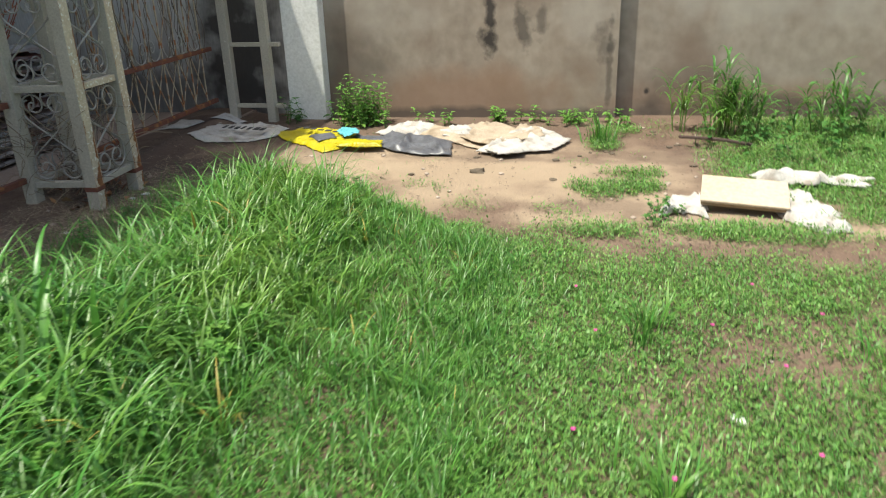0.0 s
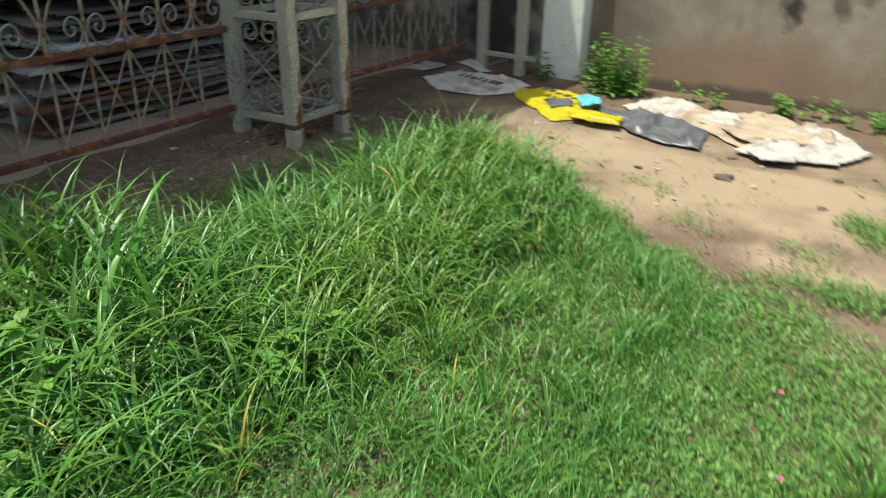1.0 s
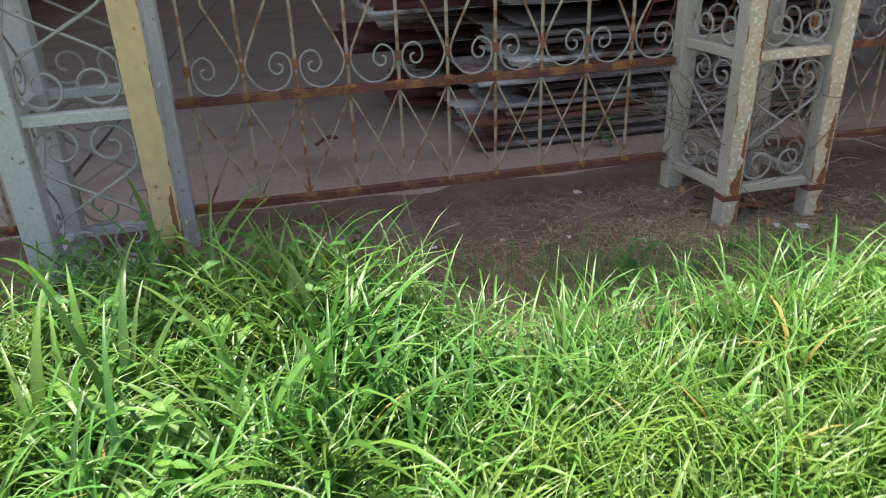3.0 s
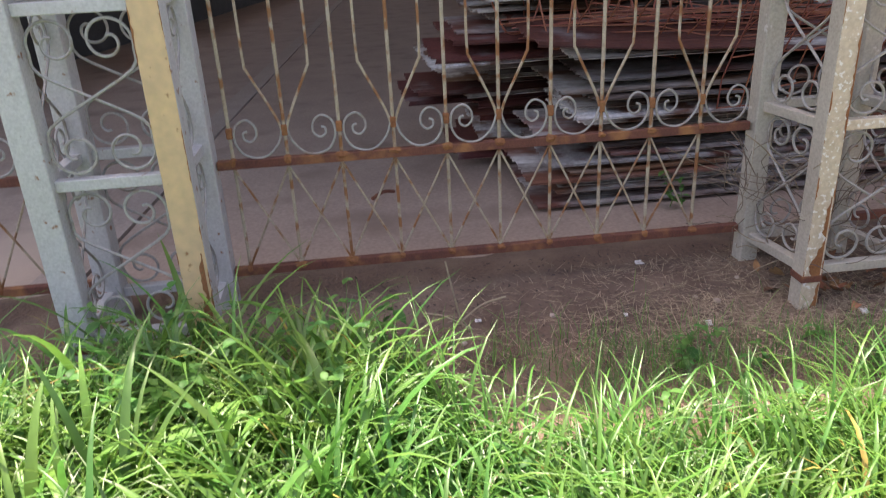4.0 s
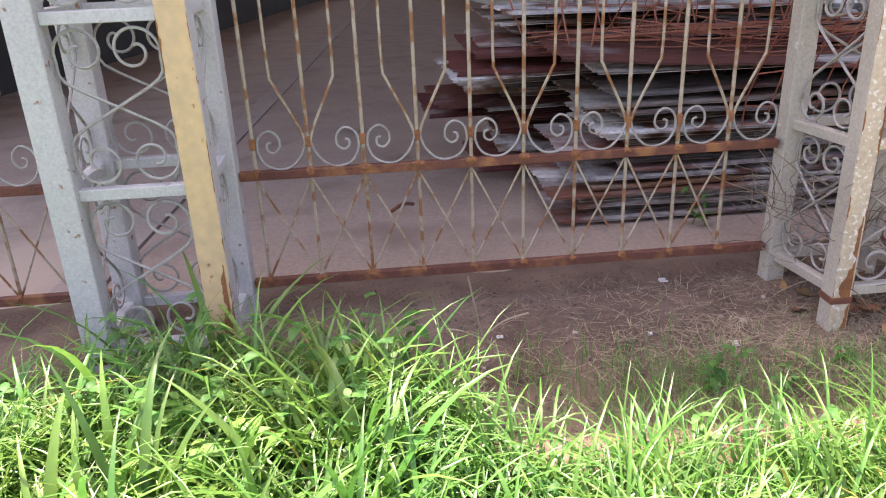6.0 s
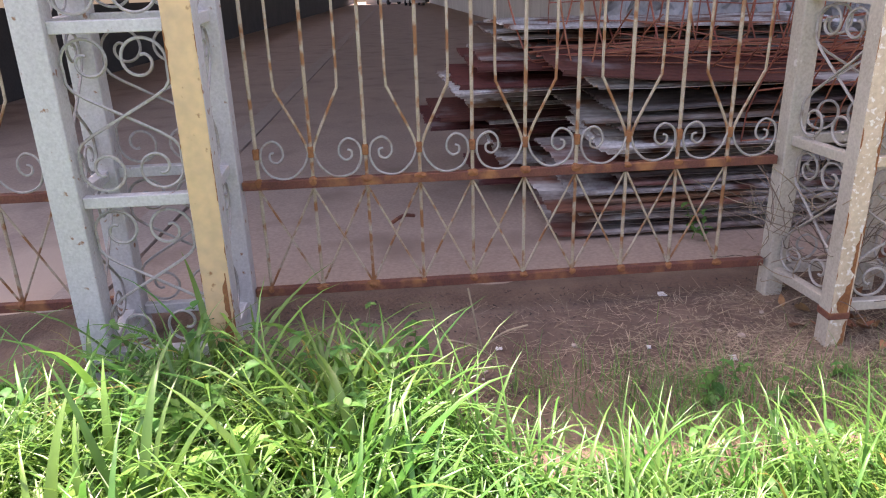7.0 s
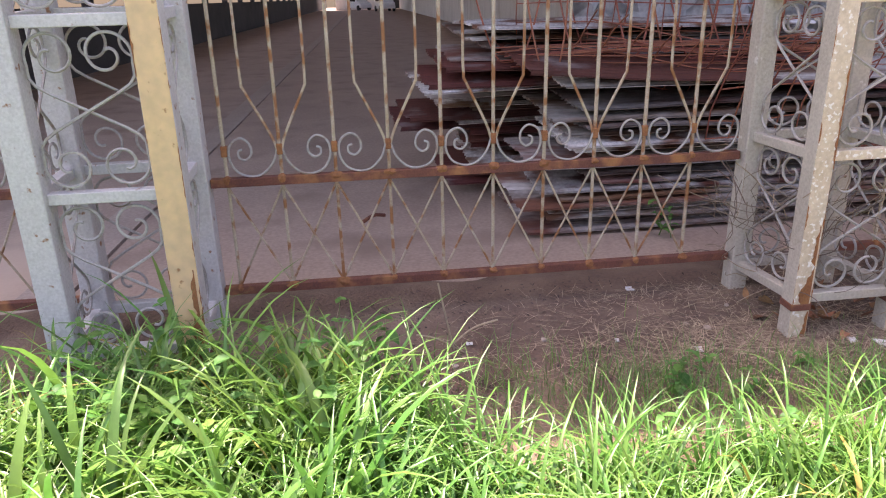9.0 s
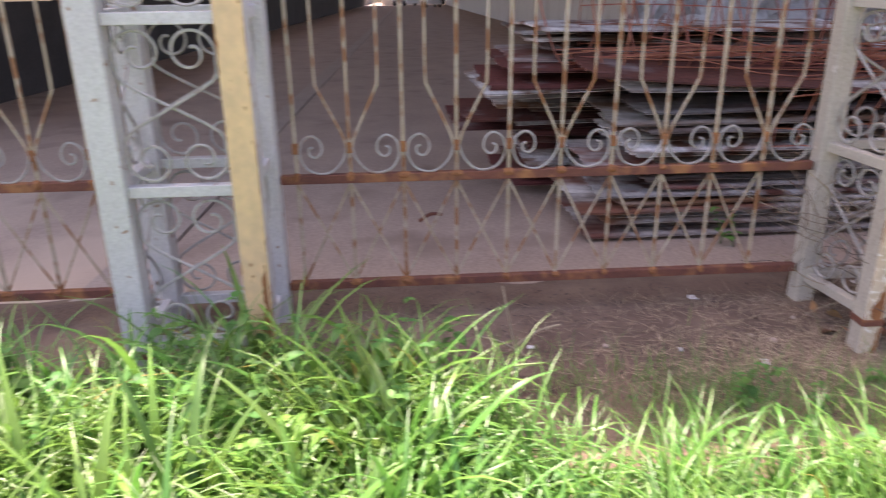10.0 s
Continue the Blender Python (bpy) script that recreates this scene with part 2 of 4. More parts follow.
M_PINK = material("pink_petal", (0.62, 0.06, 0.30), (0.5, 0.05, 0.25), 0.6)
M_GLASSDARK = material("dark_window", (0.02, 0.022, 0.025), (0.03, 0.03, 0.032), 0.15, bump=0)
M_TYRE = material("tyre", (0.02, 0.02, 0.02), (0.03, 0.03, 0.03), 0.9)
M_PAPER = material("paper_litter", (0.72, 0.72, 0.72), (0.6, 0.6, 0.6), 0.8)


# ---------- mesh helpers ----------
def mesh_object(name, bm, mat, parent=None, label=""):
    me = bpy.data.meshes.new(name)
    bm.normal_update()
    bm.to_mesh(me)
    bm.free()
    for m in mat if isinstance(mat, (list, tuple)) else (mat,):
        me.materials.append(m)
    ob = new(name, me)
    if parent is not None:
        ob.parent = parent
    if label:
        ob["label"] = label
    return ob


def part(name, bm, mat, parent, label=""):
    return mesh_object(name, bm, mat, parent, label)


def empty(name, m=None):
    ob = new(name)
    ob.empty_display_size = 0.1
    if m is not None:
        ob.matrix_basis = m
    return ob


def box(bm, x0, x1, y0, y1, z0, z1, bevel=0.0, m=None):
    r = bmesh.ops.create_cube(bm, size=1)
    vs = r["verts"]
    for v in vs:
        v.co = Vector((x0 + (v.co.x + 0.5) * (x1 - x0), y0 + (v.co.y + 0.5) * (y1 - y0), z0 + (v.co.z + 0.5) * (z1 - z0)))
    if bevel:
        es = list({e for v in vs for e in v.link_edges})
        out = bmesh.ops.bevel(bm, geom=es, offset=bevel, segments=2, affect="EDGES", profile=0.5)
        vs = list({v for f in out["faces"] for v in f.verts} | {v for v in vs if v.is_valid})
    if m is not None:
        bmesh.ops.transform(bm, matrix=m, verts=[v for v in vs if v.is_valid])
    return vs


def rod(bm, pts, r, sides=6, flat=1.0):
    """A bent rod through pts (Vectors)."""
    pts = [Vector(p) for p in pts]
    rings = []
    up = Vector((0, 0, 1))
    side = None
    for i, p in enumerate(pts):
        d = (pts[min(i + 1, len(pts) - 1)] - pts[max(i - 1, 0)])
        d = d.normalized() if d.length > 1e-9 else Vector((0, 0, 1))
        if side is None:
            side = d.cross(up if abs(d.z) < 0.9 else Vector((1, 0, 0))).normalized()
        side = (side - d * side.dot(d)).normalized()
        other = d.cross(side)
        rr = r if not callable(r) else r(i / max(1, len(pts) - 1))
        rings.append([bm.verts.new(p + rr * (side * math.cos(a) + other * flat * math.sin(a))) for a in [2 * math.pi * k / sides + math.pi / sides for k in range(sides)]])
    for a, b in zip(rings, rings[1:]):
        for k in range(sides):
            bm.faces.new((a[k], a[(k + 1) % sides], b[(k + 1) % sides], b[k]))
    bm.faces.new(rings[0][::-1])
    bm.faces.new(rings[-1])


def smooth_line(pts, n=6):
    """Catmull-Rom through pts."""
    pts = [Vector(p) for p in pts]
    out = []
    for i in range(len(pts) - 1):
        p0, p1, p2, p3 = pts[max(i - 1, 0)], pts[i], pts[i + 1], pts[min(i + 2, len(pts) - 1)]
        for k in range(n):
            t = k / n
            out.append(0.5 * ((2 * p1) + (p2 - p0) * t + (2 * p0 - 5 * p1 + 4 * p2 - p3) * t * t + (3 * p1 - p0 - 3 * p2 + p3) * t ** 3))
    out.append(pts[-1])
    return out


# ---------- the yard's large structure ----------
GATE_X, FRONT_X = -3.40, -3.0
POST = 0.1
WALL_Y = 6.88


def sheet_grid(name, x0, x1, y0, y1, step, height, mat):
    nx, ny = int(round((x1 - x0) / step)), int(round((y1 - y0) / step))
    bm = bmesh.new()
    vs = [[bm.verts.new((x0 + (x1 - x0) * i / nx, y0 + (y1 - y0) * j / ny, 0)) for j in range(ny + 1)] for i in range(nx + 1)]
    for row in vs:
        for v in row:
            v.co.z = height(v.co.x, v.co.y)
    for i in range(nx):
        for j in range(ny):
            f = bm.faces.new((vs[i][j], vs[i + 1][j], vs[i + 1][j + 1], vs[i][j + 1]))
            f.smooth = True
    return mesh_object(name, bm, mat)


def ground_z(x, y):
    z = 0.018 * noise.noise(Vector((x * 1.1, y * 1.1, 0))) + 0.006 * noise.noise(Vector((x * 6, y * 6, 3)))
    z -= 0.03
    if x < -3.15:
        k = min(1.0, (-3.15 - x) / 0.15)
        zf = -0.0405 * (-3.45 - x) + 0.022 + 0.016 * noise.noise(Vector((x * 3, y * 3, 5))) - 0.11 * max(0.0, -3.62 - x)
        z = z * (1 - k) + zf * k
    return z


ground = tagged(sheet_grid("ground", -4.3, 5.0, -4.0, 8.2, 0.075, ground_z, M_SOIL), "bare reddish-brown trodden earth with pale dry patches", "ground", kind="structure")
bm = bmesh.new()
for x0, x1, y0, y1 in ((5.0, 400, -400, 400), (-4.3, 5.0, -400, -4.0), (-4.3, 5.0, 8.2, 400)):
    bm.faces.new([bm.verts.new(p) for p in ((x0, y0, -0.05), (x1, y0, -0.05), (x1, y1, -0.05), (x0, y1, -0.05))])
tagged(mesh_object("ground_far", bm, M_SOIL), "plain earth reaching away beyond the yard", "ground", kind="structure")

# interior frame: floor of the long shed, falling gently away from the gate
IN_DIR = Vector((-0.9987, 0.0301, -0.0405)).normalized()
IN_SIDE = Vector((0.0301, 0.9995, 0)).normalized()
IN_UP = IN_SIDE.cross(IN_DIR).normalized()
if IN_UP.z < 0:
    IN_UP = -IN_UP
IN = Matrix.Identity(4)
for r in range(3):
    IN[r][0], IN[r][1], IN[r][2], IN[r][3] = IN_DIR[r], IN_SIDE[r], IN_UP[r], (-3.45, 2.25, 0.0)[r]


def in_box(bm, d0, d1, s0, s1, z0, z1, bevel=0.0):
    return box(bm, d0, d1, s0, s1, z0, z1, bevel, IN)


bm = bmesh.new()
in_box(bm, -0.1, 130, -1.40, 14, -0.25, 0.0)
in_box(bm, -0.1, 130, -40, -1.66, -0.25, 0.0)
floor_ob = tagged(mesh_object("floor", bm, M_FLOOR), "worn brown concrete floor of a long shed", "floor", kind="structure")
bm = bmesh.new()
in_box(bm, -0.1, 130, -1.655, -1.42, -0.24, 0.006)
tagged(mesh_object("floor_band", bm, M_BAND), "pale concrete strip let into the shed floor", "floor strip", kind="structure")

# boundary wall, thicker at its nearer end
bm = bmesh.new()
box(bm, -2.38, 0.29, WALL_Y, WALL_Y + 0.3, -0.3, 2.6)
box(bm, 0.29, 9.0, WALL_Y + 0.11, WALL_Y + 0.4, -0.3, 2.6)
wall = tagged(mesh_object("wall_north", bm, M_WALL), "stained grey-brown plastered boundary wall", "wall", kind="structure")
bm = bmesh.new()
box(bm, -2.74, -2.38, WALL_Y - 0.15, WALL_Y + 0.3, -0.3, 2.7, 0.008)
tagged(mesh_object("wall_pillar", bm, M_PILLAR), "white painted masonry pillar ending the boundary wall", "pillar", kind="structure")

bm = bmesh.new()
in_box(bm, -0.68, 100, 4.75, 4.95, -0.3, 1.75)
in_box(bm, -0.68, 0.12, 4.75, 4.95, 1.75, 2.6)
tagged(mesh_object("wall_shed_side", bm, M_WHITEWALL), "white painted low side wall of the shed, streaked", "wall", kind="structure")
bm = bmesh.new()
in_box(bm, 5, 120, -5.9, -5.65, -0.3, 1.32)
tagged(mesh_object("wall_shed_low", bm, M_DARKWALL), "dark low wall along the open side of the shed", "wall", kind="structure")
bm = bmesh.new()
in_box(bm, 0.13, 99, -9, 7, 4.3, 4.45)
tagged(mesh_object("roof", bm, M_ROOF), "dark sheet roof of the long shed", "roof", kind="structure")
# plain walls that close the yard behind the camera
bm = bmesh.new()
box(bm, 6.6, 6.9, -6, 9, -0.3, 2.4)
tagged(mesh_object("wall_east", bm, M_WALL), "plain plastered yard wall", "wall", kind="structure")
bm = bmesh.new()
box(bm, -3.4, 6.9, -6.3, -6.0, -0.3, 2.4)
tagged(mesh_object("wall_south", bm, M_WALL), "plain plastered yard wall", "wall", kind="structure")


# ---------- towers of four posts with scrollwork ----------
def post_bm(x, y, z0, z1, cream, s=POST):
    bm = bmesh.new()
    box(bm, x - s / 2, x + s / 2, y - s / 2, y + s / 2, z0, z1, 0.006)
    bm.normal_update()
    if cream:
        for f in bm.faces:
            if f.normal.x > 0.5:
                f.material_index = 1
    return bm


def s_scroll(w, h):
    """A heart of two crossing S scrolls filling a panel w wide and h high; 2D strands, origin at the lower left."""
    def strand(flip):
        pts = []
        r = 0.235 * w
        cx, cz = 0.26 * w, h - 0.25 * w
        for k in range(15):
            a = math.pi + 0.35 - (14 - k) * 0.58
            rr = r * (0.2 + 0.8 * (k / 14) ** 0.8)
            pts.append((cx + rr * math.cos(a), cz + rr * math.sin(a)))
        low = [(w - x, h - z) for x, z in pts][::-1]
        bulge = (0.085 * w, cz - 0.26 * w)
        allp = pts + [bulge, (0.5 * w, 0.5 * h), (w - bulge[0], h - bulge[1])] + low
        return [(w - x if flip else x, z) for x, z in allp]
    return strand(False), strand(True)


def scroll_panel(tower, p0, along, w, z0, z1, mat=M_SCROLL, r=0.0058):
    for flip in (0, 1):
        bm = bmesh.new()
        pts = s_scroll(w, z1 - z0)[flip]
        off = (along.cross(Vector((0, 0, 1)))) * (0.006 if flip else -0.006)
        line = smooth_line([p0 + along * x + Vector((0, 0, z0 + z)) + off for x, z in pts], 3)
        rod(bm, line, r, 5)
        part("scroll", bm, mat, tower)


def ragged_strip(x, y, side, z0, z1, width, seed):
    """A thin worn patch on a face looking along +x: straight along y, ragged on its other side, tapering upward."""
    bm = bmesh.new()
    n = max(8, int((z1 - z0) / 0.012))
    left, right = [], []
    for k in range(n + 1):
        z = z0 + (z1 - z0) * k / n
        w = (0.55 if width > 0.02 else -0.05) + 0.9 * noise.noise(Vector((seed, z * 9, 0))) + 0.5 * noise.noise(Vector((seed, z * 40, 3)))
        w = width * max(0.012, w) * (1 - 0.8 * (k / n) ** 2 if width > 0.02 else 1)
        left.append(bm.verts.new((x, y, z)))
        right.append(bm.verts.new((x, y + side * w, z)))
    for k in range(n):
        q = (left[k], right[k], right[k + 1], left[k + 1])
        bm.faces.new(q if side > 0 else q[::-1])
    return bm


def tower(name, yc, half, label, cream_at=(), z0=-0.06, levels=(0.14, 0.735, 1.315), rear=0.0, front=None, paint=None, size=POST):
    paint = paint or M_GREY
    t = empty(name, pose(0, 0, 0))
    xs, ys = (GATE_X, FRONT_X), (yc - half, yc + half)
    for i, x in enumerate(xs):
        for j, y in enumerate(ys):
            c = (i, j) in cream_at
            y = y + (rear if i == 0 else 0)
            part("post", post_bm(x, y, z0, 2.6, c, size), (paint, front) if c else paint, t, "cream painted square post, rusty at its foot" if c else "grey painted square post")
    zs = list(levels) + [1.9, 2.45]
    h = size / 2
    for z in zs:
        for x in xs:
            bm = bmesh.new()
            e = rear if x == GATE_X else 0
            box(bm, x - 0.022, x + 0.022, ys[0] + h + e, ys[1] - h + e, z - 0.02, z + 0.02, 0.003)
            part("crossbar", bm, front if front is M_FLAKE and x == FRONT_X and z > 0.3 else paint, t)
        for y in ys:
            bm = bmesh.new()
            box(bm, xs[0] + h, xs[1] - h, y - 0.022, y + 0.022, z - 0.02, z + 0.02, 0.003)
            for v in bm.verts:
                v.co.y += rear * (xs[1] - v.co.x) / (xs[1] - xs[0])
            part("crossbar", bm, paint, t)
    for za, zb in zip(zs, zs[1:]):
        w = ys[1] - ys[0] - 2 * h
        for x in xs:
            scroll_panel(t, Vector((x, ys[0] + h + (rear if x == GATE_X else 0), 0)), Vector((0, 1, 0)), w, za + 0.02, zb - 0.02)
        w2 = xs[1] - xs[0] - 2 * h
        for y in ys:
            scroll_panel(t, Vector((xs[0] + h, y + rear * 0.85, 0)), Vector((1, -rear / 0.4, 0)).normalized(), w2, za + 0.02, zb - 0.02)
    # rusted edges, foot bands and rust patches
    rng = random.Random(int(yc * 100))
    for y in ys:
        x, b = FRONT_X, size / 2
        bm = bmesh.new()
        box(bm, x - b - 0.003, x + b + 0.003, y - b - 0.003, y + b + 0.003, levels[0] - 0.045, levels[0] - 0.015, 0.003)
        part("rust_band", bm, M_RUST, t, "rusted band round the post")
        if (1, ys.index(y)) not in cream_at:
            continue
        for e in (-1, 1):
            part("rust_edge", ragged_strip(x + b + 0.0012, y + e * (b - 0.0005), -e, 0.0, 2.5, 0.012 if front is M_CREAM else 0.018, rng.uniform(0, 50)), M_RUSTLIGHT, t, "rusty worn edge of the post")
        part("rust_patch", ragged_strip(x + b + 0.0016, y + 0.85 * b, -1, -0.05, levels[0] - 0.05, 1.25 * b, rng.uniform(0, 50)), M_RUSTLIGHT, t, "orange rust patch at the foot")
        part("rust_streak", ragged_strip(x + b + 0.0014, y + 0.75 * b, -1, levels[0] - 0.02, levels[0] + 0.32, 0.045, rng.uniform(0, 50)), M_RUSTLIGHT, t, "orange rust streak")
    return tagged(t, label, "gate tower")


tower("gate_tower", 1.405, 0.23, "ornamental gate tower of four painted posts with wrought scrolls", cream_at=((1, 1),), front=M_CREAM)
tower("gate_tower", 4.255, 0.2175, "ornamental gate tower of flaking cream posts wrapped in dead vines", cream_at=((1, 0), (1, 1)), rear=-0.055, front=M_FLAKE, paint=M_TAN, size=0.082)
pp = empty("gate_post_pair", pose(0, 0, 0))
for x, y in ((-3.25, 6.62), (-2.87, 6.62)):
    part("post", post_bm(x, y, -0.06, 2.6, False, 0.08), M_TAN, pp, "grey painted square post")
for z in (0.12, 0.68, 1.3):
    bm = bmesh.new()
    box(bm, -3.21, -2.91, 6.60, 6.64, z - 0.018, z + 0.018, 0.003)
    part("crossbar", bm, M_TAN, pp)
    bm = bmesh.new()
    box(bm, -2.83, -2.74, 6.60, 6.66, z - 0.018, z + 0.018, 0.003)
    part("crossbar", bm, M_TAN, pp)
tagged(pp, "pair of grey gate posts beside the white pillar", "gate posts")


# ---------- gates ----------
def gate(y0, y1, n, first, step, label, z_mid=0.65, z_low=0.18, v_odd=1):
    g = empty("iron_gate", pose(GATE_X, 0, 0))
    for z, hh in ((z_mid, 0.018), (z_low, 0.018), (2.2, 0.018)):
        bm = bmesh.new()
        box(bm, -0.018, 0.018, y0, y1, z - hh, z + hh, 0.003)
        part("rail", bm, M_RUST, g, "rusty horizontal rail")
    ys = [first + step * k for k in range(n)]
    for k, y in enumerate(ys):
        bm = bmesh.new()
        rod(bm, [(0, y, z_mid + 0.018), (0, y, 1.4), (0, y, 2.18)], 0.008, 6)
        part("upright_bar", bm, M_BAR, g)
        bm = bmesh.new()
        rod(bm, [(0, y, z_low + 0.018), (0, y, z_mid - 0.018)], 0.0075, 6)
        part("lower_bar", bm, M_BAR, g)
        bm = bmesh.new()
        box(bm, -0.012, 0.012, y - 0.0125, y + 0.0125, z_mid + 0.105, z_mid + 0.15, 0.005)
        part("knot", bm, M_RUSTLIGHT, g, "orange rusted wrapped joint")
        for z in (z_mid, z_low):
            bm = bmesh.new()
            lump = random.Random(int(y * 1000 + z * 77))
            bmesh.ops.create_icosphere(bm, subdivisions=2, radius=1.0)
            sy, sz = lump.uniform(0.014, 0.03), lump.uniform(0.012, 0.02)
            for v in bm.verts:
                v.co = Vector((v.co.x * 0.012, v.co.y * sy, v.co.z * sz)) * (1 + 0.45 * noise.noise(v.co * 2.2 + Vector((y * 9, z, 0)))) + Vector((0.012, y, z + 0.011))
            part("weld", bm, M_RUSTLIGHT, g, "orange rusted weld")
        if k % 2 == v_odd:
            for sgn in (-1, 1):
                bm = bmesh.new()
                rod(bm, smooth_line([(0.004, y + 0.008 * sgn, z_mid + 0.12), (0.004, y + 0.03 * sgn, z_mid + 0.19), (0.004, y + 0.112 * sgn, z_mid + 0.36), (0.004, y + 0.122 * sgn, z_mid + 0.40), (0.004, y + 0.124 * sgn, z_mid + 0.6), (0.004, y + 0.124 * sgn, 2.18)], 4), 0.006, 5)
                part("curved_bar", bm, M_BAR, g)
                if (sgn < 0 and k == 0) or (sgn > 0 and k == n - 1 and y + step > y1 + 0.05):
                    continue
                s = step
                bm = bmesh.new()
                base = [(0.01, 0.13), (0.03, 0.075), (0.075, 0.03), (0.125, 0.022), (0.175, 0.045), (0.200, 0.10), (0.190, 0.155), (0.150, 0.178), (0.118, 0.155), (0.112, 0.115), (0.135, 0.09), (0.160, 0.10), (0.162, 0.125), (0.146, 0.132)]
                rod(bm, smooth_line([(0.006, y + sgn * u * s / 0.2175, z_mid + v) for u, v in base], 4), 0.0052, 5)
                part("scroll", bm, M_SCROLL, g)
        if k < n - 1:
            for a, b in ((y, ys[k + 1]), (ys[k + 1], y)):
                bm = bmesh.new()
                off = 0.008 if a < b else -0.008
                rod(bm, [(off, a, z_mid - 0.02), (off, b, z_low + 0.015)], 0.005, 5)
                part("diagonal_bar", bm, M_BAR, g)
    return tagged(g, label, "gate")


gate(1.69, 3.93, 10, 1.756, 0.2172, "rusty wrought-iron gate with scrolls and crossed bars, paint flaking")
gate(4.462, 6.578, 9, 4.66, 0.2172, "rusty wrought-iron gate with crossed bars and red-rusted rail")
gate(-1.4, 1.125, 11, -1.22, 0.2172, "rusty wrought-iron gate with pale painted bars")


# ---------- pile of old corrugated sheets ----------
def corrugated(length, width, waves, amp, thick, ragged, bend, seed):
    """A roofing sheet along y: sawn wave section, torn ends, slack bends along its length."""
    bm = bmesh.new()
    nx, ny = waves * 4, 9
    rng = random.Random(seed)
    off = Vector((seed * 2.3, 0, 0))
    cols = []
    for i in range(nx + 1):
        x = width * (i / nx - 0.5)
        wave = -amp * math.cos(2 * math.pi * waves * i / nx)
        e0, e1 = rng.uniform(0, ragged), rng.uniform(0, ragged)
        tear = 6 * ragged * max(0.0, noise.noise(Vector((x * 5, 3, 0)) + off))
        a = []
        for k in range(ny + 1):
            y = -length / 2 + e0 + tear + (length - e0 - e1 - tear) * k / ny
            z = wave + bend * noise.noise(Vector((x * 1.6, y * 1.9, 0)) + off) + 0.4 * bend * noise.noise(Vector((x * 6, y * 5, 4)) + off)
            a.append(bm.verts.new((x, y, z)))
        cols.append((a, [bm.verts.new(v.co - Vector((0, 0, thick))) for v in a]))
    for (a, c), (a2, c2) in zip(cols, cols[1:]):
        for k in range(ny):
            bm.faces.new((a[k], a2[k], a2[k + 1], a[k + 1])).smooth = True
            bm.faces.new((c[k + 1], c2[k + 1], c2[k], c[k])).smooth = True
        bm.faces.new((a[0], c[0], c2[0], a2[0]))
        bm.faces.new((a2[ny], c2[ny], c[ny], a[ny]))
    for a, c in (cols[0], cols[-1]):
        for k in range(ny):
            bm.faces.new((a[k], a[k + 1], c[k + 1], c[k]))
    return bm


def sheets():
    rng = random.Random(5)
    grey = "old grey corrugated roofing sheet, rusty, lying in a pile"
    kinds = ((M_SHEET, 2.6, 0.86, 0.012, grey), (M_SHEET, 2.35, 0.80, 0.020, grey), (M_REDSHEET, 2.75, 0.86, 0.014, "red-oxide corrugated roofing sheet on the pile"),
             (M_ZINC, 2.5, 0.86, 0.010, "bright zinc corrugated roofing sheet with rust spots"), (M_SHEET, 2.1, 0.74, 0.026, grey), (M_ZINC, 2.3, 0.78, 0.018, "bright zinc corrugated roofing sheet with rust spots"))
    protos = [mesh_object("roofing_sheet", corrugated(L, w, 11, 0.009, 0.0035, 0.014, bend, 7 + k), mat) for k, (mat, L, w, bend, _) in enumerate(kinds)]
    used = set()

    def lay(kind, x, y, z, rx=0, ry=0, rz=0):
        m = pose(x, y, z, rx, ry, rz)
        if kind not in used:
            used.add(kind)
            ob = protos[kind]
            ob.matrix_basis = m
        else:
            ob = copy_thing(protos[kind], m)
        tagged(ob, kinds[kind][4], "roofing sheet", "pile of roofing sheets")
    z = 0.0
    for k in range(6):
        lay((0, 4, 1, 5)[k % 4], -4.79 + rng.uniform(-0.02, 0.02), 4.50 + rng.uniform(-0.03, 0.04), z, 0, rng.uniform(-0.3, 0.3), rng.uniform(-0.6, 0.6))
        z += 0.033
    for k in range(11):
        lay((3, 4, 1, 0, 4, 5)[k % 6], -4.86 + rng.uniform(-0.035, 0.03), 4.66 + rng.uniform(-0.12, 0.1), z + 0.008, rng.uniform(-0.3, 0.3), rng.uniform(-0.7, 0.7), rng.uniform(-1.3, 1.3))
        z += 0.038 + rng.uniform(0, 0.016)
    z2 = -0.02
    for k in range(22):
        lay(rng.choice((0, 1, 4, 0, 5, 4, 3, 2)), -5.80 + rng.uniform(-0.07, 0.09), (4.55 if k < 9 else 4.2) + rng.uniform(-0.3, 0.25), z2, rng.uniform(-0.3, 0.3), rng.uniform(-0.7, 0.7), rng.uniform(-3, 3))
        z2 += 0.030 + rng.uniform(0, 0.008)
    z3 = max(z, z2)
    lay(3, -5.35, 3.93, z3 + 0.02, 0.4, 1.0, 3)
    lay(2, -5.3, 4.1, z3 + 0.045, 0.2, 1.5, -1)
    lay(0, -4.99, 4.75, z3 + 0.055, -1.0, 2.0, 2.5)
    lay(2, -4.93, 4.6, z3 + 0.085, -4.5, 5.0, 1.0)
    lay(2, -5.4, 4.2, z3 + 0.125, -0.5, 2.0, 1.0)
    z3 += 0.155
    for k in range(6):
        lay(rng.choice((0, 4, 1, 5)), -5.55 + rng.uniform(-0.14, 0.12), 4.25 + rng.uniform(-0.15, 0.2), z3, rng.uniform(-1.2, 0.2), rng.uniform(-0.8, 0.8), rng.uniform(-3, 3))
        z3 += 0.031 + rng.uniform(0, 0.008)


sheets()


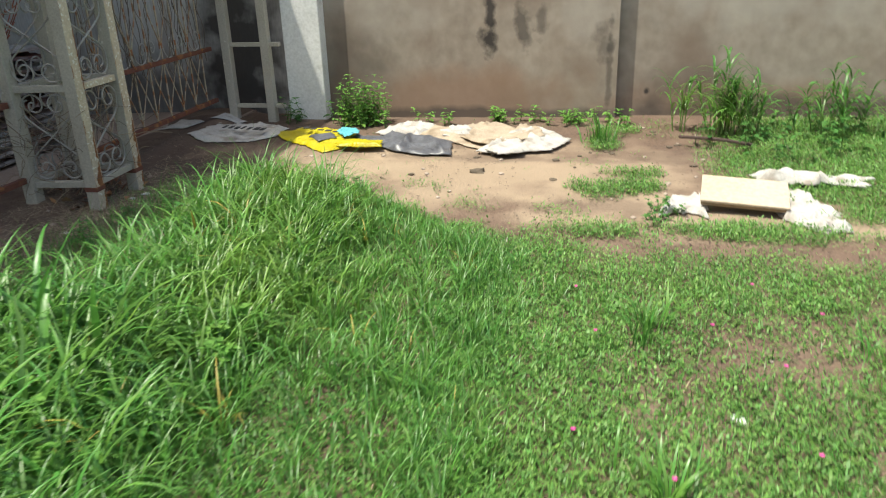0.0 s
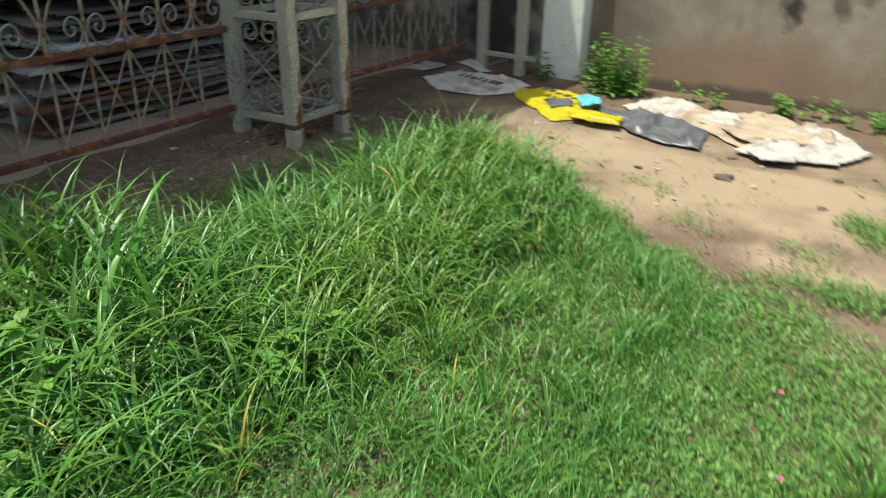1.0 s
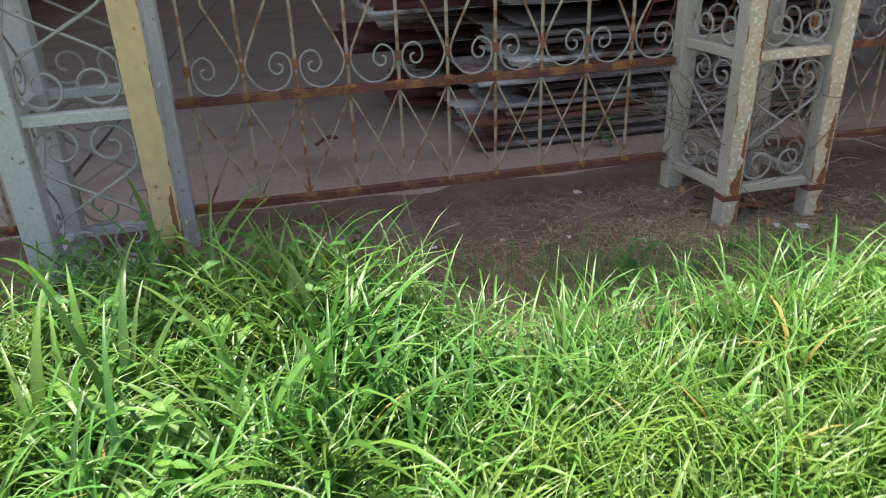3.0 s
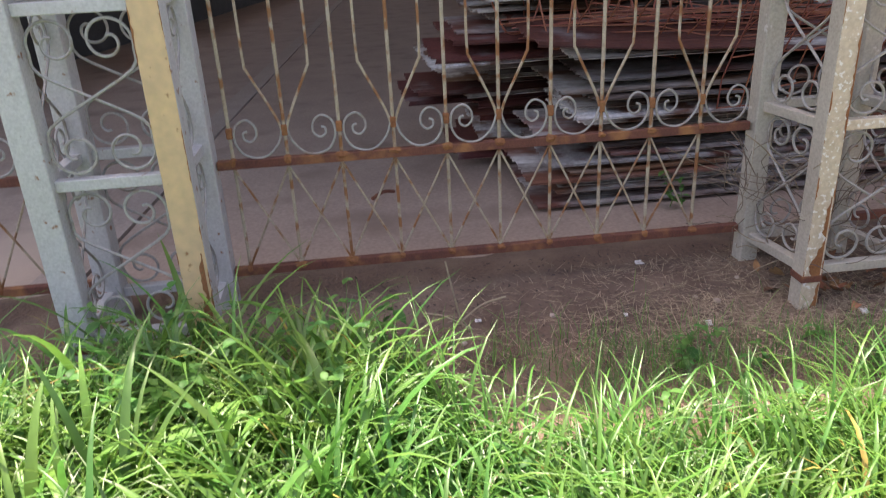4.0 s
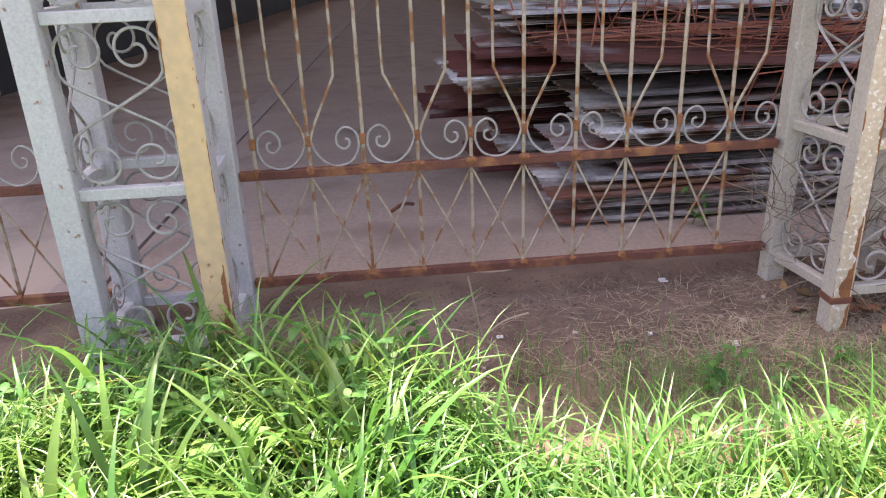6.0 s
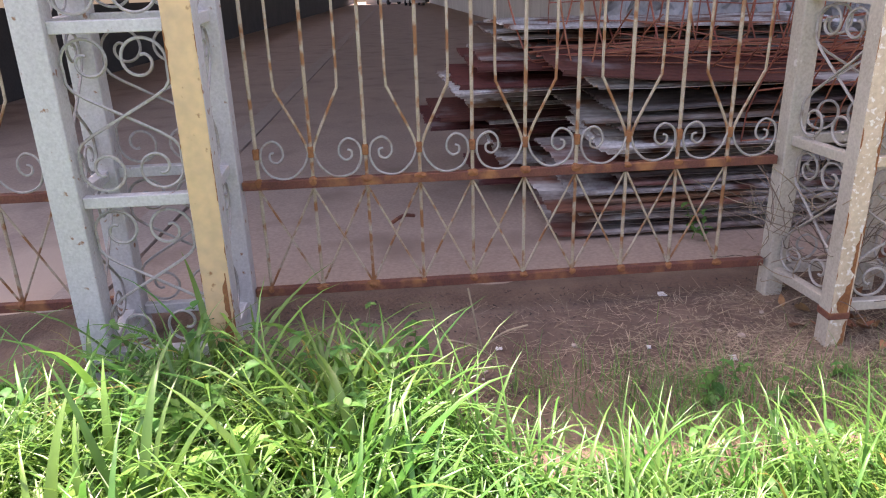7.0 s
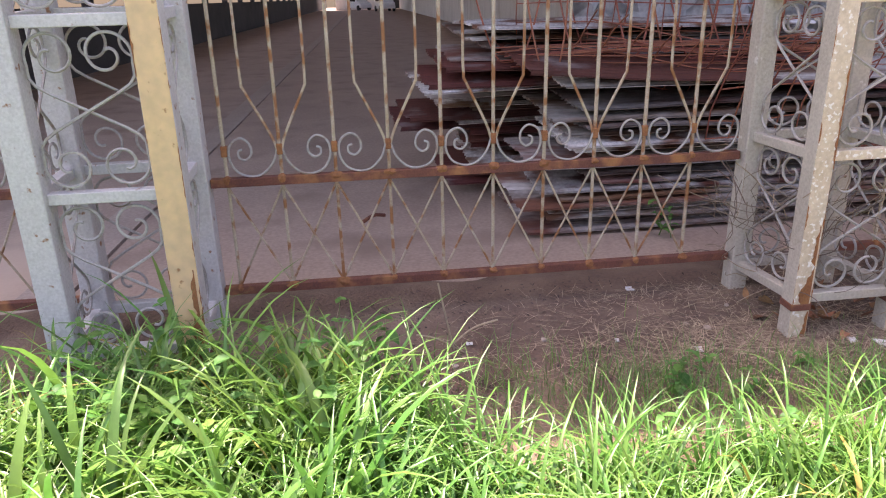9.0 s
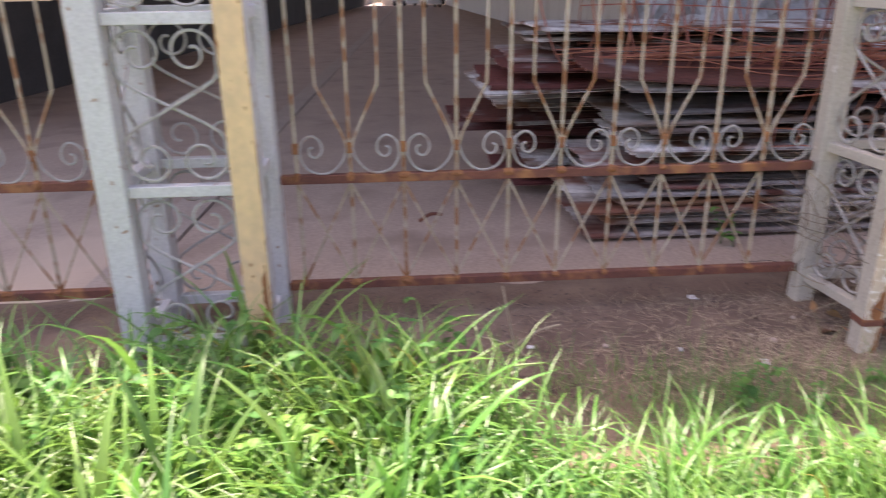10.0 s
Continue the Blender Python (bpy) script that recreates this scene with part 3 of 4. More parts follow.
# ---------- grass: one mesh of many blades ----------
def lerp_table(x, table):
    for (a, va), (b, vb) in zip(table, table[1:]):
        if x <= b:
            t = min(1, max(0, (x - a) / (b - a)))
            return va + (vb - va) * t
    return table[-1][1]


EDGE = ((-2.95, 4.2), (-2.6, 4.6), (-2.1, 4.9), (-1.5, 4.55), (-0.8, 4.05), (0.4, 3.65), (1.5, 3.55), (3.0, 3.8), (5.0, 4.2))


# islands of growth on the bare earth: x, y, radii, density, height
TUFTS = ((0.16, 6.0, 0.14, 0.34, 0.9, 0.09), (0.2, 4.72, 0.34, 0.2, 0.9, 0.07), (0.55, 5.07, 0.45, 0.13, 0.7, 0.06), (0.95, 3.98, 0.62, 0.17, 0.95, 0.075),
         (0.1, 3.95, 0.4, 0.16, 0.8, 0.06), (1.05, 5.2, 0.3, 0.25, 0.9, 0.08), (1.7, 4.4, 0.35, 0.35, 0.9, 0.08), (0.3, 6.35, 0.2, 0.2, 0.6, 0.07))


def grass_cover(x, y):
    """Density 0..1 and typical height of the grass at a place."""
    n1 = noise.noise(Vector((x * 1.3, y * 1.3, 7)))
    n2 = noise.noise(Vector((x * 3.7, y * 3.7, 2)))
    top = lerp_table(x, EDGE) + 0.18 * n1 + 0.10 * n2
    if y < top:
        left = -2.22 - 0.60 * max(0.0, min(1.0, (2.6 - y) / 0.5)) + 0.1 * n2
        if x < left:
            return (max(0.0, 0.38 + 0.7 * n1 + 0.5 * n2) if x > left - 0.6 and y > 2.6 else (0.13 if x > left - 0.45 else 0.0)), 0.08
        h = lerp_table(x + 0.25 * n1, ((-2.9, 0.30), (-2.4, 0.33), (-1.9, 0.28), (-1.0, 0.17), (-0.3, 0.11), (0.3, 0.075), (2.0, 0.06)))
        h *= lerp_table(x - left if y > 2.6 else 1.0, ((0.0, 0.6), (0.25, 1.0), (9, 1.0)))
        h *= lerp_table(top - y, ((0.0, 0.45), (0.5, 1.0), (9, 1.0)))
        d = 1.0 if x < -0.3 else 0.86 + 0.35 * n2
        if x > 0.2:
            d *= 0.62 + 0.9 * max(-0.35, min(0.45, n1 + 0.15))
        d *= min(1.0, 0.35 + (top - y) / 0.45)
        return max(0.05, d), h
    if x > 0.55 and y > 4.55 - 0.2 * n1:
        d = max(0.0, min(1.0, (x - 0.75) / 0.8 + 0.9 * n1))
        return d * 0.75, 0.08 + 0.05 * max(0, n2)
    for px, py, rx, ry, dens, hh in TUFTS:
        k = math.hypot((x - px) / rx, (y - py) / ry) + 0.5 * n2
        if k < 1:
            return dens * min(1.0, 2.2 * (1 - k)), hh
    if y < top + 0.5:
        return max(0.0, 0.20 * n2 + 0.05), 0.05
    return 0.02 if n2 > 0.2 else 0.0, 0.04


def blade_mesh(name, blades, mat, segs=3, fold=0.0):
    """blades: rows of x, y, z, length, width, heading, lean, droop, twist; tapered, arching strips, creased along the midrib where fold is set."""
    b = np.array(blades, dtype=np.float64)
    n = len(b)
    x, y, z, ln, wd, hd, lean, droop, tw = b.T
    across = 3 if fold else 2
    vper = across * segs + 1
    co = np.zeros((n, vper, 3))
    px, pz = np.zeros(n), np.zeros(n)
    ang = np.pi / 2 - lean
    sx, sy = np.cos(hd), np.sin(hd)
    for k in range(segs + 1):
        t = k / segs
        w = wd * (1 - 0.1 * t - 0.9 * t ** 2.6) * 0.5 * (0.6 + 0.8 * min(t, 0.5))
        a = hd + np.pi / 2 + tw * t
        cx, cy, cz = x + sx * px, y + sy * px, z + pz
        if k < segs:
            nx, nz = -np.sin(ang) * fold * w, np.cos(ang) * fold * w
            co[:, across * k] = np.stack((cx - np.cos(a) * w + sx * nx, cy - np.sin(a) * w + sy * nx, cz + nz), 1)
            co[:, across * k + across - 1] = np.stack((cx + np.cos(a) * w + sx * nx, cy + np.sin(a) * w + sy * nx, cz + nz), 1)
            if fold:
                co[:, 3 * k + 1] = np.stack((cx, cy, cz), 1)
        else:
            co[:, across * k] = np.stack((cx, cy, cz), 1)
        step = ln / segs
        px = px + np.cos(ang) * step
        pz = pz + np.sin(ang) * step
        ang = np.maximum(ang - droop * (0.35 + 1.3 * t), -1.35)
    co[:, :, 2] = np.maximum(co[:, :, 2], -0.02)
    faces = []
    for k in range(segs - 1):
        for j in range(across - 1):
            o = across * k + j
            faces.append([o, o + 1, o + across + 1, o + across])
    o = across * (segs - 1)
    faces += [[o + j, o + j + 1, across * segs] for j in range(across - 1)]
    flat = np.array([v for f in faces for v in f])
    sizes = np.array([len(f) for f in faces])
    per, nf = len(flat), len(faces)
    first = np.concatenate(([0], np.cumsum(sizes)[:-1]))
    loops = (np.arange(n) * vper)[:, None] + flat
    starts = (np.arange(n) * per)[:, None] + first
    me = bpy.data.meshes.new(name)
    me.vertices.add(n * vper)
    me.vertices.foreach_set("co", co.reshape(-1))
    me.loops.add(n * per)
    me.loops.foreach_set("vertex_index", loops.reshape(-1).astype(np.int32))
    me.polygons.add(n * nf)
    me.polygons.foreach_set("loop_start", starts.reshape(-1).astype(np.int32))
    me.polygons.foreach_set("loop_total", np.tile(sizes, n).astype(np.int32))
    me.polygons.foreach_set("use_smooth", np.ones(n * nf, dtype=bool))
    me.update(calc_edges=True)
    me.materials.append(mat)
    return new(name, me)


def grow_grass():
    rng = random.Random(11)
    short, tall, broad, yellowed, straw, mat = [], [], [], [], [], []

    def add(out, x, y, h, wide, heading=None, lean=(0.30, 0.22), droop=(0.2, 0.55), spread=0.5):
        ln = h * rng.uniform(0.65, 1.35)
        hd = rng.uniform(0, 6.283) if heading is None else heading + rng.gauss(0, spread)
        curl = 0.9 if out is short or out is mat else 0.45
        out.append((x, y, ground_z(x, y) - 0.004, ln, wide * rng.uniform(0.7, 1.3), hd, abs(rng.gauss(*lean)), rng.uniform(*droop), rng.uniform(-curl, curl)))
    for _ in range(200000):
        x, y = rng.uniform(-3.1, 3.6), rng.uniform(-0.2, 6.85)
        d, h = grass_cover(x, y)
        if rng.random() > d:
            continue
        verge = x < -2.25 and y > 2.6
        if verge:
            # feathery thin grass on the shaded earth
            if rng.random() < 0.5:
                add(short, x, y, rng.uniform(0.05, 0.15), 0.0026, None, (0.35, 0.3), (0.1, 0.5))
            continue
        if h > 0.13:
            if rng.random() < 0.07:
                add(tall, x, y, h * 0.8, 0.006)
            elif rng.random() < 0.72:
                add(short, x, y, h * 0.5, 0.0068, None, (0.6, 0.35), (0.2, 0.8))
        else:
            for _k in range(2 if x < -0.3 else 1):
                add(short, x + rng.uniform(-0.03, 0.03), y + rng.uniform(-0.03, 0.03), h * 0.85, 0.0046, None, (0.75, 0.4), (0.1, 0.7))
        if x > -2.2 and rng.random() < (0.75 if x > -1.5 else 0.3):
            for _k in range(2 if x < -0.3 else 4):
                add(mat, x + rng.uniform(-0.04, 0.04), y + rng.uniform(-0.04, 0.04), rng.uniform(0.012, 0.026), rng.uniform(0.006, 0.012), None, (1.0, 0.3), (0.0, 0.3))
                mat[-1] = (*mat[-1][:2], mat[-1][2] + rng.uniform(0.004, 0.05), *mat[-1][3:])
        if rng.random() < (0.016 if x < 0.1 else 0.05):
            add(straw, x, y, max(0.05, h * 0.9), 0.0035, None, (0.9, 0.4))
    # wispy patches on the shaded earth
    for cx, cy, rx, ry, many in ((-2.58, 3.2, 0.17, 0.3, 900), (-2.5, 4.0, 0.16, 0.28, 600), (-2.8, 2.8, 0.1, 0.2, 130)):
        for _ in range(many):
            add(short, rng.gauss(cx, rx), rng.gauss(cy, ry), rng.uniform(0.06, 0.17), 0.003, None, (0.4, 0.35), (0.15, 0.6))
    # tufts of arching blades, fountain-shaped
    for _ in range(3000):
        cx, cy = rng.uniform(-2.95, -0.2), rng.uniform(-0.2, 4.8)
        d, h = grass_cover(cx, cy)
        if rng.random() > d or h < 0.10 or (cx > -1.1 and rng.random() < 0.6) or (cx < -2.2 and cy > 2.55):
            continue
        if cx < -1.6 and rng.random() < 0.4:
            continue
        wide = rng.choice((0.008, 0.010, 0.013, 0.016)) if cx < -1.2 else rng.choice((0.006, 0.008))
        yellow = rng.random() < 0.05
        for _k in range(rng.randint(7, 14)):
            a = rng.uniform(0, 6.283)
            r = abs(rng.gauss(0, 0.02))
            add(yellowed if yellow and rng.random() < 0.35 else tall, cx + r * math.cos(a), cy + r * math.sin(a), h * rng.uniform(0.9, 1.6), wide, a, (0.26, 0.18), (0.22, 0.52))
    # tussocks of long arching blades on the side of the gate
    for _ in range(330):
        cx, cy = rng.uniform(-2.5, -1.3), rng.uniform(0.2, 4.5)
        if cx > -2.0 and rng.random() < 0.5 or (cy > 2.6 and cx < -2.15) or grass_cover(cx, cy)[1] < 0.16:
            continue
        ln = rng.uniform(0.36, 0.53)
        wd = rng.choice((0.013, 0.017, 0.021)) if cy < 2.3 else rng.choice((0.008, 0.010, 0.012))
        for _k in range(rng.randint(7, 13)):
            a = rng.uniform(0, 6.283)
            add(broad, cx + 0.02 * math.cos(a), cy + 0.02 * math.sin(a), ln * rng.uniform(0.7, 1.0), wd, a, (0.20, 0.12), (0.16, 0.36))
    # broad strap leaves near the tower foot
    for _ in range(120):
        cx, cy = rng.uniform(-2.85, -1.6), rng.uniform(0.3, 2.3)
        if grass_cover(cx, cy)[1] < 0.2:
            continue
        for _k in range(rng.randint(4, 7)):
            a = rng.uniform(0, 6.283)
            add(broad, cx + 0.02 * math.cos(a), cy + 0.02 * math.sin(a), rng.uniform(0.36, 0.58), rng.choice((0.022, 0.028, 0.038)), a, (0.22, 0.14), (0.10, 0.30))
    tagged(blade_mesh("grass", tall, M_GRASS, 6, 0.35), "long bright green arching grass growing before the gate", "grass", kind="stuff")
    tagged(blade_mesh("broad_grass", broad, M_GRASS, 8, 0.3), "broad-bladed glossy green grass bowing over before the gate", "grass", kind="stuff")
    tagged(blade_mesh("yellowed_grass", yellowed, M_DRYBLADE, 6, 0.3), "yellowed grass blades among the green", "grass", kind="stuff")
    tagged(blade_mesh("short_grass", short, M_GRASS, 3), "short patchy green grass on earth", "grass", kind="stuff")
    tagged(blade_mesh("low_weeds", mat, M_MAT, 3), "mat of tiny-leaved green weeds between the grass", "weeds", kind="stuff")
    # thinner growth where nobody walks
    wide = []
    for _ in range(90000):
        x, y = rng.uniform(-2.9, 5.0), rng.uniform(-4.0, 4.0)
        if y > -0.2 and x < 3.5:
            continue
        add(wide, x, y, 0.10, 0.009, None, (0.6, 0.35), (0.1, 0.5))
    tagged(blade_mesh("yard_grass", wide, M_GRASS, 3), "short green grass over the rest of the yard", "grass", kind="stuff")
    # crumbs of dead leaf on the earth before the gate
    crumbs = []
    for _ in range(5200):
        x, y = rng.uniform(-3.6, -2.3), rng.uniform(1.7, 6.0)
        if rng.random() > 0.35 + 0.65 * max(0, noise.noise(Vector((x * 2.5, y * 2.5, 9))) + 0.4):
            continue
        crumbs.append((x, y, ground_z(x, y) + 0.003, rng.uniform(0.008, 0.03), rng.uniform(0.004, 0.012), rng.uniform(0, 6.28), rng.uniform(1.2, 1.55), 0.05, 0.5))
    for _ in range(3600):
        x, y = rng.uniform(-2.3, 1.3), rng.uniform(3.7, 6.8)
        if grass_cover(x, y)[0] < 0.3 and rng.random() < 0.35 + noise.noise(Vector((x * 2.2, y * 2.2, 4))):
            crumbs.append((x, y, ground_z(x, y) + 0.003, rng.uniform(0.008, 0.035), rng.uniform(0.004, 0.014), rng.uniform(0, 6.28), rng.uniform(1.2, 1.55), 0.05, 0.5))
    tagged(blade_mesh("leaf_litter", crumbs, M_LITTER, 2), "dark crumbs of dead leaf strewn on the earth", "leaf litter", kind="stuff")
    # dry stalks among the grass and straw litter round the middle tower
    for _ in range(5200):
        x, y = rng.gauss(-3.02, 0.25), rng.gauss(3.95, 0.5 if rng.random() < 0.6 else 0.9)
        if -3.5 < x < -2.5:
            straw.append((x, y, ground_z(x, y) + 0.006, rng.uniform(0.02, 0.13), 0.0028, rng.uniform(0, 6.28), rng.uniform(1.35, 1.56), 0.03, 0.3))
    tagged(blade_mesh("dry_straw", straw, M_STRAW, 3), "dry straw and dead stalks lying on the earth", "straw", kind="stuff")


grow_grass()


# ---------- leafy weeds ----------
def leaf_data(name, length, width, mat, curl=0.18):
    """A pointed leaf with a folded midrib, lying along +x from its stalk."""
    bm = bmesh.new()
    rows = []
    n = 5
    for k in range(n + 1):
        t = k / n
        w = width * 0.5 * (math.sin(math.pi * min(1, t ** 0.75)) ** 0.8 if 0 < t < 1 else 0.02)
        z = length * (0.25 * t - curl * 2 * t * t)
        rows.append([bm.verts.new((length * t, -w, z + w * 0.28)), bm.verts.new((length * t, 0, z)), bm.verts.new((length * t, w, z + w * 0.28))])
    for a, b in zip(rows, rows[1:]):
        for k in range(2):
            f = bm.faces.new((a[k], b[k], b[k + 1], a[k + 1]))
            f.smooth = True
    me = bpy.data.meshes.new(name)
    bm.to_mesh(me)
    bm.free()
    me.materials.append(mat)
    return me


LEAVES = [leaf_data("leaf", 0.075, 0.05, M_LEAF), leaf_data("leaf", 0.055, 0.036, M_LEAF, 0.1), leaf_data("leaf", 0.10, 0.06, M_LEAF, 0.25)]


def weed(x, y, height, seed, label, nodes=7, spread=1.0, size=1.0, lean=0.15, z=None, leaves=None):
    rng = random.Random(seed)
    w = empty("weed", pose(x, y, ground_z(x, y) if z is None else z, 0, 0, rng.uniform(0, 360)))
    bend = rng.uniform(0.0, lean) * height
    line = [Vector((bend * (k / nodes) ** 2 * 2, 0.02 * math.sin(k * 1.3), height * k / nodes)) for k in range(nodes + 1)]
    bm = bmesh.new()
    rod(bm, line, lambda t: 0.0035 * (1.15 - t), 5)
    part("stem", bm, M_STEM, w)
    for k in range(1, nodes + 1):
        for j in range(2 if k < nodes else 3):
            ob = new("leaf", rng.choice(leaves or LEAVES))
            ob.parent = w
            yaw = 90 * (k % 2) + 180 * j + rng.uniform(-25, 25) if k < nodes else 120 * j + rng.uniform(-20, 20)
            s = size * 0.85 * (1.15 - 0.55 * k / nodes) * rng.uniform(0.8, 1.25)
            ob.matrix_basis = Matrix.Translation(line[k]) @ pose(0, 0, 0, rng.uniform(-15, 15), rng.uniform(-25, 20), yaw) @ Matrix.Scale(s * spread, 4)
    return tagged(w, label, "weed", "leafy weeds")


def broad_weed(x, y, height, seed, label):
    """A pale weed with whorls of wide leaves held flat to the sky, the largest at the top."""
    rng = random.Random(seed)
    w = empty("broad_weed", pose(x, y, ground_z(x, y), rng.uniform(-8, 8), rng.uniform(-8, 8), rng.uniform(0, 360)))
    bm = bmesh.new()
    rod(bm, [(0, 0, 0), (0.01, 0.0, height * 0.5), (0, 0.01, height)], lambda t: 0.004 * (1.15 - t), 5)
    part("stem", bm, M_STEM, w)
    for level, count, size in ((0.4, 5, 0.6), (0.62, 6, 0.75), (0.82, 7, 0.8), (1.0, 7, 0.62)):
        for j in range(count):
            ob = new("leaf", rng.choice(BROAD))
            ob.parent = w
            ob.matrix_basis = Matrix.Translation((0, 0, height * level - 0.01 * j)) @ pose(0, 0, 0, rng.uniform(-18, 18), rng.uniform(-22, 8), 360 * j / count + rng.uniform(-22, 22)) @ Matrix.Scale(size * rng.uniform(0.7, 1.2), 4)
    return tagged(w, label, "weed", "pale broad-leaved weeds")


BROAD = [leaf_data("leaf", 0.10, 0.062, M_LEAFBRIGHT, 0.16), leaf_data("leaf", 0.085, 0.05, M_LEAFBRIGHT, 0.12), leaf_data("leaf", 0.115, 0.066, M_LEAFBRIGHT, 0.2)]


def plant_weeds():
    rng = random.Random(21)
    for k in range(34):
        weed(rng.uniform(-2.95, -2.2), rng.uniform(0.5, 2.3), rng.uniform(0.2, 0.42), 100 + k, "small leafy green weed at the foot of the gate tower", 5, 1.0, 1.0)
    for k in range(26):
        weed(rng.uniform(-2.9, -2.3), rng.uniform(1.3, 2.4), rng.uniform(0.26, 0.44), 700 + k, "small leafy green weed at the foot of the gate tower", 6, 1.0, 1.05)
    for k, (x, y, many, hgt) in enumerate(((-2.24, 1.62, 2, 0.33), (-2.02, 1.68, 3, 0.32), (-1.56, 1.66, 5, 0.24), (-1.33, 2.35, 4, 0.2), (-2.08, 1.86, 2, 0.34), (-1.46, 2.36, 2, 0.2), (-1.75, 1.35, 3, 0.25), (-2.2, 4.25, 4, 0.2))):
        for j in range(many):
            broad_weed(x + rng.gauss(0, 0.06 + 0.02 * many), y + rng.gauss(0, 0.05 + 0.015 * many), hgt * rng.uniform(0.75, 1.1), 200 + 20 * k + j, "pale green broad-leaved weed standing among the grass")
    for k in range(14):
        weed(rng.uniform(-2.2, -1.2), rng.uniform(2.0, 3.8), rng.uniform(0.16, 0.26), 260 + k, "low broad-leaved weed among the grass", 4, 1.0, 0.9)
    for k in range(16):
        weed(rng.uniform(-2.75, -2.3), rng.uniform(3.3, 4.4), rng.uniform(0.05, 0.14), 620 + k, "low weed on the shaded earth before the gate", 3, 1.0, 0.75)
    for k in range(58):
        weed(-1.98 + rng.gauss(0, 0.115), 6.52 + rng.gauss(0, 0.08), rng.uniform(0.15, 0.46), 300 + k, "bushy pale green weed growing against the wall", 8, 1.0, 0.62, leaves=BROAD)
    for k in range(40):
        x = rng.choice((-1.25, -0.75, -0.35, -0.1, 0.15, 0.35)) + rng.gauss(0, 0.1)
        weed(x, 6.62 + rng.uniform(-0.1, 0.12), rng.uniform(0.07, 0.15), 330 + k, "low pale green weed along the foot of the wall", 4, 1.0, 0.7, leaves=BROAD)
    for k in range(9):
        weed(-2.5 + rng.uniform(-0.3, 0.25), 6.6 + rng.uniform(-0.1, 0.1), rng.uniform(0.1, 0.25), 360 + k, "dark green weed in the shade of the pillar", 4, 1.0, 0.8)
    for k in range(16):
        weed(1.25 + rng.gauss(0, 0.2), 5.75 + rng.gauss(0, 0.25), rng.uniform(0.1, 0.24), 400 + k, "leafy weed at the foot of the tall grass", 4, 1.0, 0.9)
    for k in range(22):
        weed(rng.uniform(1.5, 2.7), rng.uniform(5.2, 6.7), rng.uniform(0.15, 0.5), 430 + k, "leafy green weed in the overgrown corner", 6, 1.0, 1.0)
    for k in range(10):
        weed(0.52 + rng.gauss(0, 0.07), 4.22 + rng.gauss(0, 0.06), rng.uniform(0.06, 0.16), 480 + k, "small weed growing through the torn sacks", 4, 1.0, 0.6)
    weed(-4.25, 3.98, 0.22, 500, "small bright weed growing by the sheet pile", 5, 1.0, 0.9, z=-0.03)
    weed(-4.2, 4.03, 0.16, 501, "small bright weed growing by the sheet pile", 4, 1.0, 0.8, z=-0.03)


plant_weeds()


def tall_grass_clump(x, y, height, count, seed, spread, wide=0.02):
    rng = random.Random(seed)
    rows = []
    for _ in range(count):
        r = abs(rng.gauss(0, spread))
        a = rng.uniform(0, 6.283)
        rows.append((x + r * math.cos(a), y + r * math.sin(a), -0.03, height * rng.uniform(0.45, 1.25), wide * rng.uniform(0.6, 1.3), a + rng.gauss(0, 0.9), abs(rng.gauss(0.15, 0.12)), rng.uniform(0.1, 0.4), rng.uniform(-0.9, 0.9)))
    return tagged(blade_mesh("tall_grass_clump", rows, M_GRASS, 8), "loose clump of longer green grass", "grass clump", kind="stuff")


def cane_grass(x, y, height, seed, canes, spread, label):
    """Jointed upright canes, each with long strap leaves that arch out and hang."""
    rng = random.Random(seed)
    g = empty("cane_grass", pose(x, y, -0.03))
    for _ in range(canes):
        a, r = rng.uniform(0, 6.283), abs(rng.gauss(0, spread))
        hh = height * rng.uniform(0.6, 1.05) * (1 - 0.5 * min(1, r / (3 * spread)))
        bx, by = r * math.cos(a), r * math.sin(a)
        out = 0.25 * r + rng.uniform(0, 0.06)
        tip = Vector((bx + out * math.cos(a), by + out * math.sin(a), hh))
        bm = bmesh.new()
        rod(bm, [Vector((bx, by, 0)), Vector((bx, by, 0)).lerp(tip, 0.5), tip], lambda t: 0.005 * (1.2 - t), 5)
        part("cane", bm, M_STEM, g)
        rows = []
        for k in range(rng.randint(6, 9)):
            t = (k + 1) / 9
            p = Vector((bx, by, 0)).lerp(tip, min(1, t + 0.1))
            rows.append((p.x, p.y, p.z, rng.uniform(0.2, 0.36), rng.uniform(0.014, 0.024), rng.uniform(0, 6.283), rng.uniform(0.25, 0.6), rng.uniform(0.3, 0.5), rng.uniform(-0.5, 0.5)))
        leaf = blade_mesh("leaves", rows, M_GRASS, 7, 0.3)
        leaf.parent = g
    return tagged(g, label, "grass clump")


cane_grass(1.1, 6.25, 0.58, 3, 26, 0.12, "tall maize-like green grass clump against the wall")
cane_grass(0.80, 6.35, 0.60, 4, 4, 0.05, "few tall canes of grass against the wall")
cane_grass(1.34, 6.3, 0.42, 14, 6, 0.06, "low maize-like grass by the wall")
cane_grass(2.0, 6.3, 0.52, 15, 14, 0.15, "tall maize-like green grass clump in the overgrown corner")
tall_grass_clump(2.55, 5.7, 0.45, 70, 6, 0.3)
tall_grass_clump(0.14, 6.0, 0.26, 50, 7, 0.09, 0.012)
tall_grass_clump(0.3, 2.75, 0.22, 46, 8, 0.09, 0.012)
tall_grass_clump(0.28, 1.72, 0.2, 40, 9, 0.08, 0.012)
